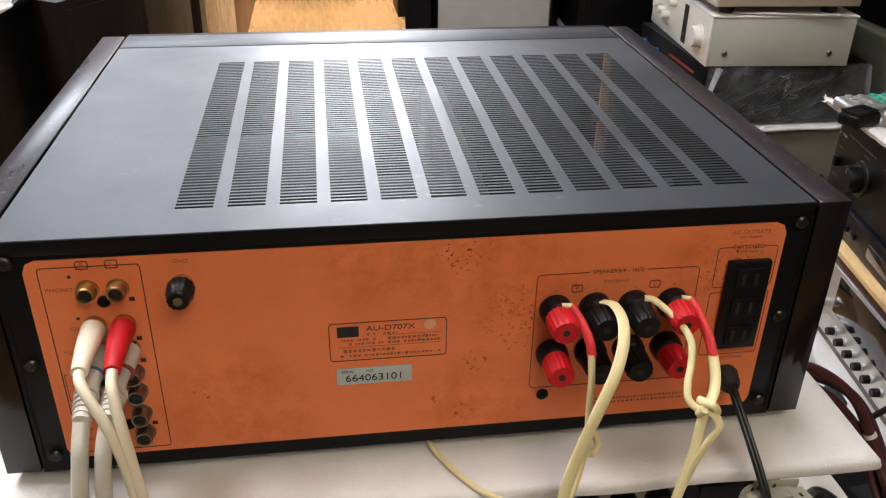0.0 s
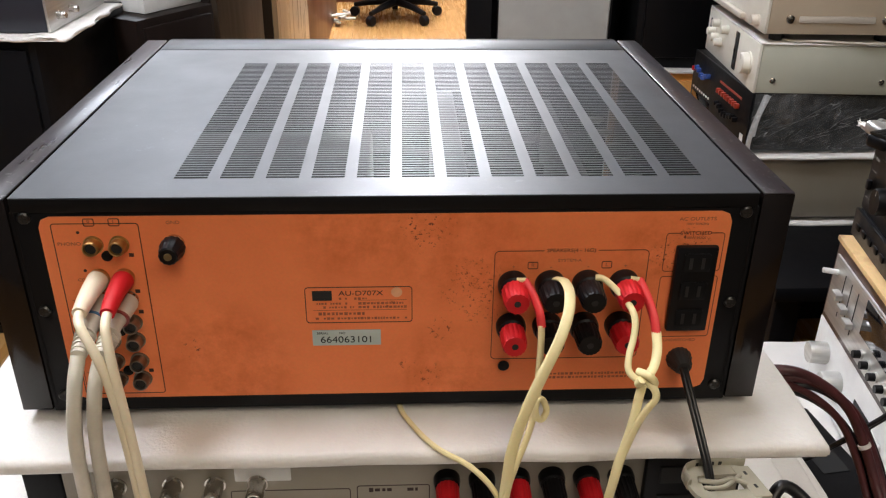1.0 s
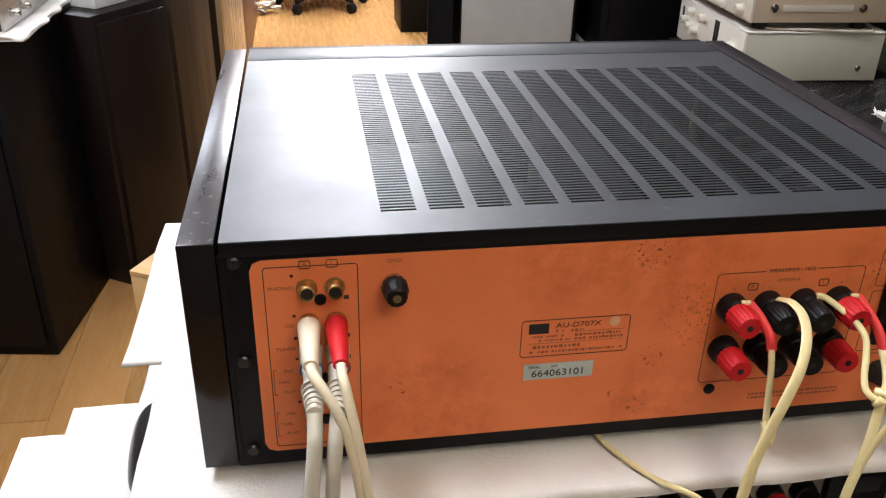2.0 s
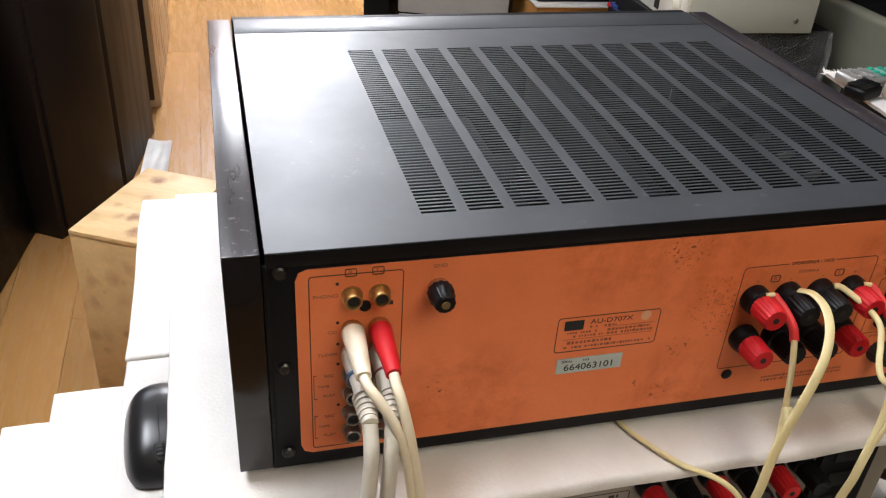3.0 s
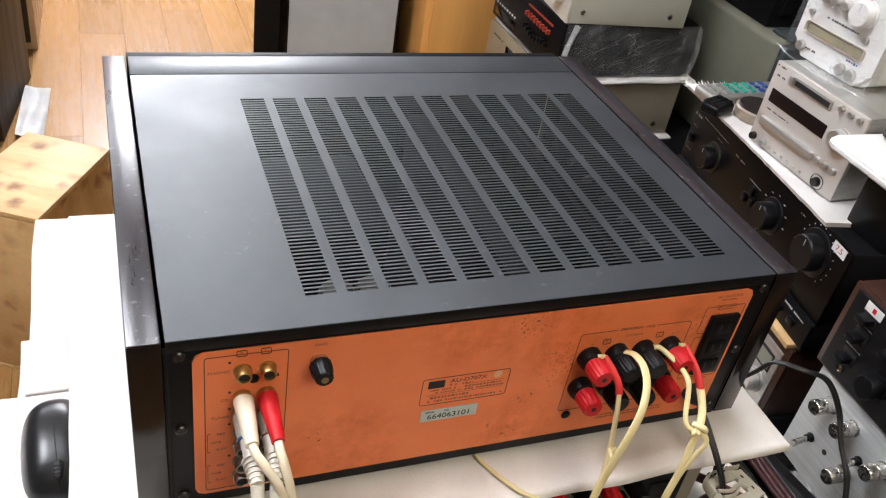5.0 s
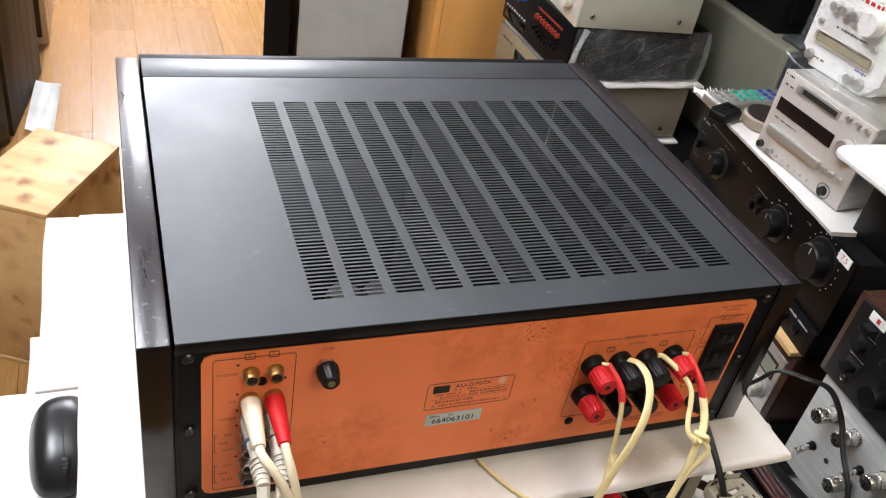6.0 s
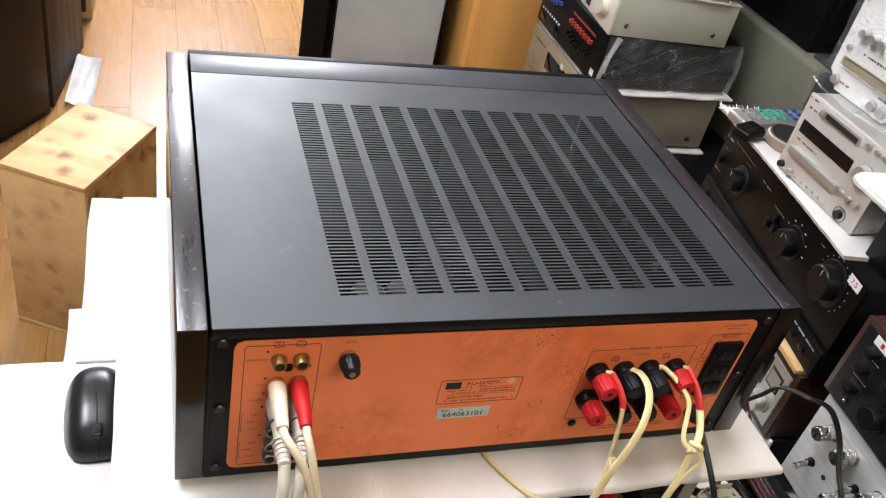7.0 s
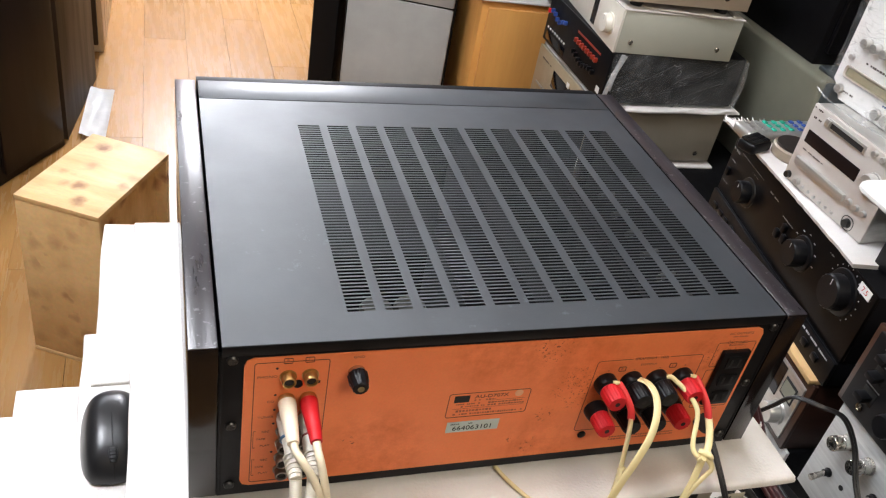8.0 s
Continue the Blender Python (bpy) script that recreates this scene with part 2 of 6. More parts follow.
STEEL = material("screw_steel", (0.060, 0.060, 0.058), 0.35, metal=0.9, scale=200, bump=0.1)
GOLD = material("gold_plate", (0.52, 0.35, 0.14), 0.40, metal=1.0, second=(0.38, 0.24, 0.085), scale=120, fine=800)
NICKEL = material("nickel_plate", (0.62, 0.59, 0.54), 0.26, metal=1.0, second=(0.45, 0.42, 0.38), scale=120, fine=800)
NICKEL_OLD = material("tarnished_nickel", (0.33, 0.30, 0.26), 0.34, metal=1.0, second=(0.22, 0.20, 0.17), scale=120, fine=800)
INK_FADED = material("faded_print", (0.20, 0.060, 0.030), 0.6, second=(0.40, 0.115, 0.046), scale=160, wear=0.1)
HOLE = material("jack_bore", (0.006, 0.006, 0.006), 0.7)
RED = material("red_plastic", (0.52, 0.010, 0.016), 0.5, second=(0.48, 0.006, 0.010), scale=60, fine=900, bump=0.05, spec=0.3)
RED_SLEEVE = material("red_shrink_sleeve", (0.72, 0.035, 0.035), 0.45, scale=60, fine=700)
PLUG_WHITE = material("ivory_plug_plastic", (0.75, 0.66, 0.51), 0.42, second=(0.70, 0.60, 0.44), scale=50, fine=700)
CABLE_WHITE = material("white_cable_sheath", (0.75, 0.67, 0.50), 0.42, second=(0.69, 0.60, 0.42), scale=40, fine=600)
CABLE_GREY = material("pale_grey_cable_sheath", (0.61, 0.57, 0.48), 0.45, scale=40, fine=600)
CABLE_CREAM = material("yellowed_cable_sheath", (0.72, 0.63, 0.35), 0.42, second=(0.66, 0.55, 0.27), scale=30, fine=600)
CABLE_BLACK = material("black_cable_sheath", (0.012, 0.012, 0.013), 0.34, scale=60, fine=700)
CABLE_MAROON = material("maroon_cable_sheath", (0.085, 0.022, 0.024), 0.35, second=(0.05, 0.012, 0.014), scale=60, fine=900, bump=0.3)
FOAM = material("white_packing_foam", (0.70, 0.672, 0.635), 0.75, second=(0.64, 0.61, 0.575), scale=25, fine=420, bump=0.35, wear=0.08, sheen=0.2)
PLY = material("plywood", (0.76, 0.52, 0.25), 0.55, second=(0.58, 0.36, 0.15), scale=7, stretch=(1, 4, 1), fine=120, bump=0.1, wear=0.25)
knots(PLY, (0.24, 0.105, 0.040), 21, 0.14, 0.44)
LAMINATE = by_object(material("oak_laminate", (0.40, 0.212, 0.072), 0.27, spec=0.25, second=(0.335, 0.170, 0.055), scale=5, stretch=(9, 0.8, 1), fine=90, bump=0.04, wear=0.28), 0.85, 1.12)
SILVER = material("silver_aluminium", (0.62, 0.61, 0.58), 0.34, metal=0.75, scale=30, fine=900, stretch=(0.3, 1, 6), bump=0.04)
CHAMPAGNE = material("champagne_aluminium", (0.66, 0.60, 0.52), 0.36, metal=0.25, second=(0.60, 0.54, 0.46), scale=20, fine=900)
GREYCASE = material("grey_green_case_paint", (0.46, 0.46, 0.38), 0.5, second=(0.40, 0.40, 0.33), scale=6, fine=700, bump=0.06)
TAUPE = material("taupe_case_paint", (0.30, 0.265, 0.21), 0.5, second=(0.26, 0.23, 0.18), scale=6, fine=700, bump=0.06)
BEIGE = material("beige_case_paint", (0.47, 0.39, 0.29), 0.45, second=(0.42, 0.34, 0.25), scale=6, fine=700, bump=0.06)
OLIVE = material("grey_moulded_plastic", (0.22, 0.22, 0.17), 0.42, second=(0.17, 0.17, 0.13), scale=5, fine=500, bump=0.05)
GREYBLUE = material("slate_plastic", (0.060, 0.072, 0.078), 0.4, scale=9, fine=500)
GLOSS = material("dark_display_glass", (0.006, 0.006, 0.008), 0.08, scale=3, fine=100, bump=0.0, wear=0.05)
WHITE = material("white_plastic", (0.84, 0.83, 0.80), 0.35, scale=12, fine=600, bump=0.03)


def film_material(name="clear_plastic_film", low=0.06, high=0.20, crease=0.55):
    """Thin clear film: mostly see-through, with a faint haze and fine bright creases in several directions."""
    m = bpy.data.materials.new(name)
    m.use_nodes = True
    N, L = m.node_tree.nodes, m.node_tree.links
    N.remove(N["Principled BSDF"])
    out = N["Material Output"]
    clear, gloss, haze = N.new("ShaderNodeBsdfTransparent"), N.new("ShaderNodeBsdfGlossy"), N.new("ShaderNodeBsdfDiffuse")
    both, mix = N.new("ShaderNodeMixShader"), N.new("ShaderNodeMixShader")
    clear.inputs["Color"].default_value = (0.97, 0.97, 0.97, 1)
    gloss.inputs["Roughness"].default_value = 0.30
    haze.inputs["Color"].default_value = (0.80, 0.82, 0.82, 1)
    both.inputs[0].default_value = 0.45
    L.new(haze.outputs[0], both.inputs[1]), L.new(gloss.outputs[0], both.inputs[2])
    co = N.new("ShaderNodeTexCoord")
    nz, mr = N.new("ShaderNodeTexNoise"), N.new("ShaderNodeMapRange")
    nz.inputs["Scale"].default_value, nz.inputs["Detail"].default_value = 30, 5
    mr.inputs["From Min"].default_value, mr.inputs["From Max"].default_value = 0.35, 0.75
    mr.inputs["To Min"].default_value, mr.inputs["To Max"].default_value = low, high
    L.new(co.outputs["Object"], nz.inputs["Vector"]), L.new(nz.outputs["Fac"], mr.inputs["Value"])
    total = mr.outputs["Result"]
    for turn, scale, width, peak in ((0.55, (9, 9, 60), 0.012, 0.50), (1.50, (9, 9, 90), 0.010, 0.22), (0.25, (7, 7, 45), 0.009, 0.40), (-0.5, (8, 8, 40), 0.007, 0.25)):
        mp, tn, ds, rg, ad = N.new("ShaderNodeMapping"), N.new("ShaderNodeTexNoise"), N.new("ShaderNodeMath"), N.new("ShaderNodeMapRange"), N.new("ShaderNodeMath")
        rot = N.new("ShaderNodeVectorRotate")
        rot.rotation_type = "X_AXIS"
        rot.inputs["Angle"].default_value = -turn
        mp.inputs["Scale"].default_value = scale
        tn.inputs["Scale"].default_value, tn.inputs["Detail"].default_value = 1.0, 1.5
        L.new(co.outputs["Object"], rot.inputs["Vector"]), L.new(rot.outputs["Vector"], mp.inputs["Vector"]), L.new(mp.outputs["Vector"], tn.inputs["Vector"])
        ds.operation = "SUBTRACT"
        ds.inputs[1].default_value = 0.5
        ab = N.new("ShaderNodeMath")
        ab.operation = "ABSOLUTE"
        L.new(tn.outputs["Fac"], ds.inputs[0]), L.new(ds.outputs[0], ab.inputs[0]), L.new(ab.outputs[0], rg.inputs["Value"])
        rg.inputs["From Min"].default_value, rg.inputs["From Max"].default_value = width, 0.0
        rg.inputs["To Min"].default_value, rg.inputs["To Max"].default_value = 0.0, peak * crease
        fade = N.new("ShaderNodeMath")
        fade.operation = "MULTIPLY"
        big = N.new("ShaderNodeTexNoise")
        big.inputs["Scale"].default_value = 16 + 7 * turn
        br = N.new("ShaderNodeMapRange")
        br.inputs["From Min"].default_value, br.inputs["From Max"].default_value = 0.42, 0.62
        L.new(co.outputs["Object"], big.inputs["Vector"]), L.new(big.outputs["Fac"], br.inputs["Value"])
        L.new(rg.outputs["Result"], fade.inputs[0]), L.new(br.outputs["Result"], fade.inputs[1])
        ad.operation = "ADD"
        L.new(total, ad.inputs[0]), L.new(fade.outputs[0], ad.inputs[1])
        total = ad.outputs[0]
    L.new(total, mix.inputs[0]), L.new(clear.outputs[0], mix.inputs[1]), L.new(both.outputs[0], mix.inputs[2])
    L.new(mix.outputs[0], out.inputs["Surface"])
    return m


FILM = film_material()
PALE_CREASE = film_material("creased_film_edge", 0.30, 0.52, 0.3)
BAG = film_material("clear_bag_film", 0.015, 0.10, 0.45)
DARKWOOD = material("dark_brown_veneer", (0.014, 0.009, 0.0075), 0.4, spec=0.22, second=(0.010, 0.0065, 0.0055), scale=6, stretch=(4, 4, 0.5), fine=120, bump=0.05)
DEEP_BROWN = material("deep_brown_veneer", (0.046, 0.033, 0.023), 0.5, spec=0.15, second=(0.034, 0.024, 0.017), scale=5, stretch=(4, 4, 0.5), fine=120, bump=0.05)
BROWN = material("tan_veneer", (0.58, 0.44, 0.29), 0.28, second=(0.50, 0.37, 0.23), scale=5, stretch=(4, 4, 0.5), fine=120, bump=0.05)
ORANGEWOOD = material("orange_wood_veneer", (0.76, 0.39, 0.11), 0.4, second=(0.66, 0.32, 0.085), scale=5, stretch=(5, 5, 0.5), fine=120, bump=0.05)
GRILLE = material("pale_grey_grille_cloth", (0.42, 0.42, 0.40), 0.85, scale=4, fine=900, bump=0.4)
# dark tone set so the added closing walls bounce little light
DARKWALL = material("grey_wall_paint", (0.17, 0.165, 0.16), 0.8, scale=2, fine=200, bump=0.1)
PAINT = material("off_white_ceiling_paint", (0.55, 0.55, 0.54), 0.8, scale=2, fine=200, bump=0.1)
PANELLING = material("red_brown_panelling", (0.17, 0.062, 0.032), 0.4, second=(0.12, 0.042, 0.022), scale=4, stretch=(6, 1, 0.5), fine=120)
LAMP = material("lamp_diffuser", (0.9, 0.9, 0.9), 0.5, glow=38.0)
# diffusers of the two wide lamps added as fill
COOL_FILL = material("cool_fill_diffuser", (0.9, 0.9, 0.9), 0.5, glow=9.0, tint=(0.90, 0.97, 1.10))
WARM_FILL = material("warm_fill_diffuser", (0.9, 0.9, 0.9), 0.5, glow=6.3, tint=(1.0, 0.89, 0.74))
GREEN = material("green_key_plastic", (0.02, 0.42, 0.28), 0.4)
BLUE = material("blue_key_plastic", (0.03, 0.075, 0.30), 0.4)
ORANGE_KEY = material("dull_red_key_plastic", (0.34, 0.035, 0.018), 0.4)
PALE_FACE = material("pale_cream_aluminium", (0.78, 0.75, 0.66), 0.4, metal=0.15, second=(0.72, 0.69, 0.60), scale=20, fine=900)
GREY_SILVER = material("grey_champagne_aluminium", (0.62, 0.575, 0.53), 0.36, metal=0.30, second=(0.57, 0.53, 0.485), scale=20, fine=900)
GOLD_FACE = material("gold_champagne_aluminium", (0.52, 0.43, 0.29), 0.34, metal=0.4, second=(0.46, 0.37, 0.24), scale=20, fine=900)
BRASS = material("dull_brass", (0.30, 0.24, 0.12), 0.4, metal=0.8, scale=200)
FACE_ALU = material("plain_aluminium_face", (0.62, 0.63, 0.61), 0.5, metal=0.45, scale=30, fine=900, stretch=(0.3, 1, 6), bump=0.04)
STAMP = material("pale_blue_label_foil", (0.50, 0.58, 0.56), 0.4, scale=20)
CLAMP = material("aged_white_plastic", (0.36, 0.335, 0.26), 0.45, scale=30, fine=600)

# ---- the room ----
CEIL = 1.75
X0, X1, Y0, Y1 = -2.4, 2.6, -2.4, 6.8


def wall(name, x0, x1, y0, y1, z0, z1, mat, label):
    return tagged(part(name, box(B(), x0, x1, y0, y1, z0, z1), mat), label, "wall", kind="structure")


wall("wall_north", X0, X1, Y1, Y1 + 0.12, FLOOR, CEIL, PANELLING, "red-brown wood panelled wall at the end of the shop")
# walls and ceiling out of view, added to close the room and its bounce
wall("wall_south", X0, X1, Y0 - 0.12, Y0, FLOOR, CEIL, DARKWALL, "unseen grey wall added to close the room behind the desk")
wall("wall_west", X0 - 0.12, X0, Y0 - 0.12, Y1 + 0.12, FLOOR, CEIL, DARKWALL, "unseen grey side wall added to close the room")
wall("wall_east", X1, X1 + 0.12, Y0 - 0.12, Y1 + 0.12, FLOOR, CEIL, DARKWALL, "grey side wall added to close the room behind the shelves")
tagged(part("ceiling", box(B(), X0 - 0.12, X1 + 0.12, Y0 - 0.12, Y1 + 0.12, CEIL, CEIL + 0.1), PAINT), "unseen off-white ceiling with flat lamps, added to close the room", "ceiling", kind="structure")
floor = tagged(part("floor", box(B(), X0 - 0.12, X1 + 0.12, Y0 - 0.12, Y1 + 0.12, FLOOR - 0.12, FLOOR - 0.008), DARKWOOD), "honey-coloured oak laminate plank floor, glossy", "floor", kind="structure")


def unseen_lamp(x, y, w, d, glowing):
    root = thing("unseen_ceiling_light", "unseen ceiling lamp with a flat glowing diffuser, placed to light the shop", "lamp", (x, y, CEIL), group="ceiling lamps")
    part("frame", box(B(), -w / 2 - 0.03, w / 2 + 0.03, -d / 2 - 0.03, d / 2 + 0.03, -0.05, -0.002, 0.006), WHITE, root)
    part("diffuser", box(B(), -w / 2, w / 2, -d / 2, d / 2, -0.06, -0.046, 0.003), glowing, root, "glowing white diffuser")


for x, y, w, d, wide in LAMPS:
    unseen_lamp(x, y, w, d, {"warm": WARM_FILL, "cool": COOL_FILL}.get(wide, LAMP))


# ---- the desk, its foam sheets and the amplifier below ----
def sheet(name, label, x0, x1, y0, y1, z0, z1, seed, rough=0.0015, nx=40, ny=24):
    """A soft foam sheet: a thick plate whose edge and faces waver a little."""
    bm = B()
    top, bot = [], []
    t = z1 - z0

    def stops(a, c, k):
        return [a, a + 0.0010, a + 0.0035] + [a + 0.0035 + (c - a - 0.007) * i / (k - 4) for i in range(1, k - 4)] + [c - 0.0035, c - 0.0010, c]

    xs, ys = stops(x0, x1, nx), stops(y0, y1, ny)
    nx, ny = len(xs) - 1, len(ys) - 1
    for j, y in enumerate(ys):
        for i, x in enumerate(xs):
            near = min(i, nx - i, j, ny - j)
            ex = noise.noise((x * 18 + seed, y * 18, 0)) * rough * 1.6 if near < 2 else 0
            dz = noise.noise((x * 14, y * 14 + seed, 3)) * rough * 0.5
            drop = (0.42 * t, 0.12 * t, 0.0)[min(near, 2)]
            top.append(bm.verts.new((x + ex, y + ex, z1 + dz - drop)))
            bot.append(bm.verts.new((x + ex, y + ex, z0 + drop * 0.6)))
    n = nx + 1
    for j in range(ny):
        for i in range(nx):
            a = j * n + i
            bm.faces.new((top[a], top[a + 1], top[a + n + 1], top[a + n]))
            bm.faces.new((bot[a], bot[a + n], bot[a + n + 1], bot[a + 1]))
    rim = [i for i in range(n)] + [j * n + nx for j in range(1, ny + 1)] + [ny * n + i for i in range(nx - 1, -1, -1)] + [j * n for j in range(ny - 1, 0, -1)]
    for a, c in zip(rim, rim[1:] + rim[:1]):
        bm.faces.new((top[a], bot[a], bot[c], top[c]))
    return tagged(part(name, bm, FOAM, sharp=80, smooth=True), label, "foam sheet", "foam sheets")


desk = thing("desk", "white laminate desk under layers of foam sheet", "desk", (0, 0, FLOOR))
DT = DESK - 0.0152 - FLOOR
part("tabletop", box(B(), -0.37, 0.335, -0.205, 0.255, DT - 0.025, DT, 0.003), WHITE, desk)
for x in (-0.35, 0.30):
    for y in (-0.19, 0.21):
        part("leg", box(B(), x, x + 0.035, y, y + 0.035, 0, DT - 0.025, 0.003), WHITE, desk)
sheet("foam_sheet", "white foam sheet lying on the desk", -0.415, 0.343, -0.21, 0.24, DESK - 0.015, DESK - 0.0102, 11)
sheet("foam_sheet", "white foam sheet lying on the desk", -0.378, 0.335, -0.20, 0.27, DESK - 0.010, DESK - 0.0052, 12)
sheet("foam_sheet", "white foam sheet lying on the desk", -0.320, 0.31, -0.19, 0.342, DESK - 0.005, DESK, 13)
sheet("foam_sheet", "white foam sheet between the two amplifiers", -0.294, 0.19, 0.136, 0.357, -0.0150, -0.0102, 14)
sheet("foam_sheet", "thick white foam sheet under the amplifier", -0.2655, 0.2605, -0.0375, 0.345, -0.010, 0.0, 15)


def screw(parent, x, z, y=0.0, r=0.0036):
    bm = lathe(B(), (x, y, z), (0, -1, 0), [(-0.001, r), (0.0012, r), (0.0022, r * 0.75)], 16)
    s = part("screw", bm, STEEL, parent)
    c = B()
    box(c, x - r * 0.6, x + r * 0.6, y - 0.00235, y - 0.0021, z - 0.0004, z + 0.0004)
    box(c, x - 0.0004, x + 0.0004, y - 0.00236, y - 0.0021, z - r * 0.6, z + r * 0.6)
    part("slot", c, HOLE, s)


def rca(parent, x, z, y, plating, length=0.0092, r=0.0046):
    bm = lathe(B(), (x, y, z), (0, -1, 0), [(0, r * 1.18), (0.0010, r * 1.18), (0.0012, r), (length * 0.72, r), (length - 0.0006, r * 0.96), (length, r * 0.90), (length, r * 0.74), (length - 0.001, r * 0.67), (length - 0.004, r * 0.65)], 24)
    j = part("jack", bm, plating, parent)
    part("bore", lathe(B(), (x, y - length + 0.0035, z), (0, -1, 0), [(0, r * 0.64), (0.0022, r * 0.64)], 20), HOLE, j)
    return j


def post(parent, x, z, y, colour, length=0.028):
    """A binding post: black collar and a fluted cap."""
    b = part("binding_post", lathe(B(), (x, y, z), (0, -1, 0), [(0, 0.0088), (0.004, 0.0088), (0.0075, 0.0080), (0.0085, 0.0066)], 28), SATIN, parent, "black collar of a binding post")
    part("cap", lathe(B(), (x, y - 0.0085, z), (0, -1, 0), [(0, 0.0068), (0.001, 0.0078), (length - 0.011, 0.0074), (length - 0.009, 0.0066)], 48, 16, 0.075), colour, b, "fluted red cap" if colour is RED else "fluted black cap")
    part("bore", lathe(B(), (x, y - length + 0.0004, z), (0, -1, 0), [(-0.001, 0.0019), (0.0002, 0.0019)], 14), HOLE, b)


def rear_of_lower_amplifier():
    root = thing("lower_amplifier", "taupe amplifier carrying the foam sheet, seen from its rear", "amplifier", (0, 0.004, DESK + 0.01))
    top = -0.0182 - (DESK + 0.01)
    part("body", box(B(), -0.232, 0.232, 0.002, 0.34, 0, top, 0.002), BLACK, root)
    part("rear_panel", plate(B(), -0.213, 0.228, 0.004, top - 0.003, 0.002, -0.001, 0.004), TAUPE, root, "taupe painted rear panel")
    part("side_trim", box(B(), -0.238, -0.2135, -0.002, 0.34, 0, top - 0.0005, 0.002), BLACK, root)
    for x in (-0.20, 0.19):
        for y in (0.05, 0.28):
            part("foot", lathe(B(), (x, y, -0.01), (0, 0, 1), [(0, 0.016), (0.002, 0.018), (0.0105, 0.018)], 20), RUBBER, root)
    zt = top - 0.040
    for k, x in enumerate((-0.180, -0.144, -0.117, -0.09)):
        rca(root, x, zt + 0.002, -0.001, NICKEL, 0.017, 0.0058)
        rca(root, x, zt - 0.030, -0.001, NICKEL, 0.017, 0.0058)
    for x in (-0.203, -0.155, -0.13, -0.013, 0.022, 0.215):
        screw(root, x, top - 0.012, -0.001)
    lab = part("rating_label", plate(B(), -0.104, -0.068, top - 0.036, top - 0.012, 0.001, -0.0014, -0.001), WHITE, root, "white paper rating label")
    part("print", bars(B(), -0.098, -0.085, top - 0.018, 0.005, -0.0016, -0.0014, 5), INK, lab)
    part("print", bars(B(), -0.084, -0.071, top - 0.019, 0.002, -0.0016, -0.0014, 6), INK, lab)
    part("frame_print", ring(B(), -0.108, -0.030, top - 0.080, top - 0.044, 0.002, 0.0006, -0.0012, -0.001), INK, root)
    part("name_plate", ring(B(), -0.026, 0.022, top - 0.062, top - 0.042, 0.002, 0.0006, -0.0012, -0.001), INK, root)
    part("print", bars(B(), -0.018, 0.014, top - 0.046, 0.004, -0.0012, -0.001, 7), INK, root)
    for row in (0, 1):
        for k, x in enumerate((0.033, 0.056, 0.079, 0.102, 0.125, 0.148)):
            post(root, x, top - 0.038 - 0.030 * row, -0.001, RED if k % 2 == 0 else SATIN)
    ac = part("outlet_block", box(B(), 0.163, 0.208, -0.007, 0.0, top - 0.095, top - 0.018, 0.002), SATIN, root, "black mains outlet block")
    for k in range(3):
        part("outlet", box(B(), 0.172, 0.200, -0.0085, -0.006, top - 0.040 - 0.024 * k, top - 0.026 - 0.024 * k, 0.001), HOLE, ac)


rear_of_lower_amplifier()


# ---- the amplifier ----
CAN = material("olive_grey_can", (0.050, 0.050, 0.038), 0.4, second=(0.030, 0.030, 0.024), scale=60)


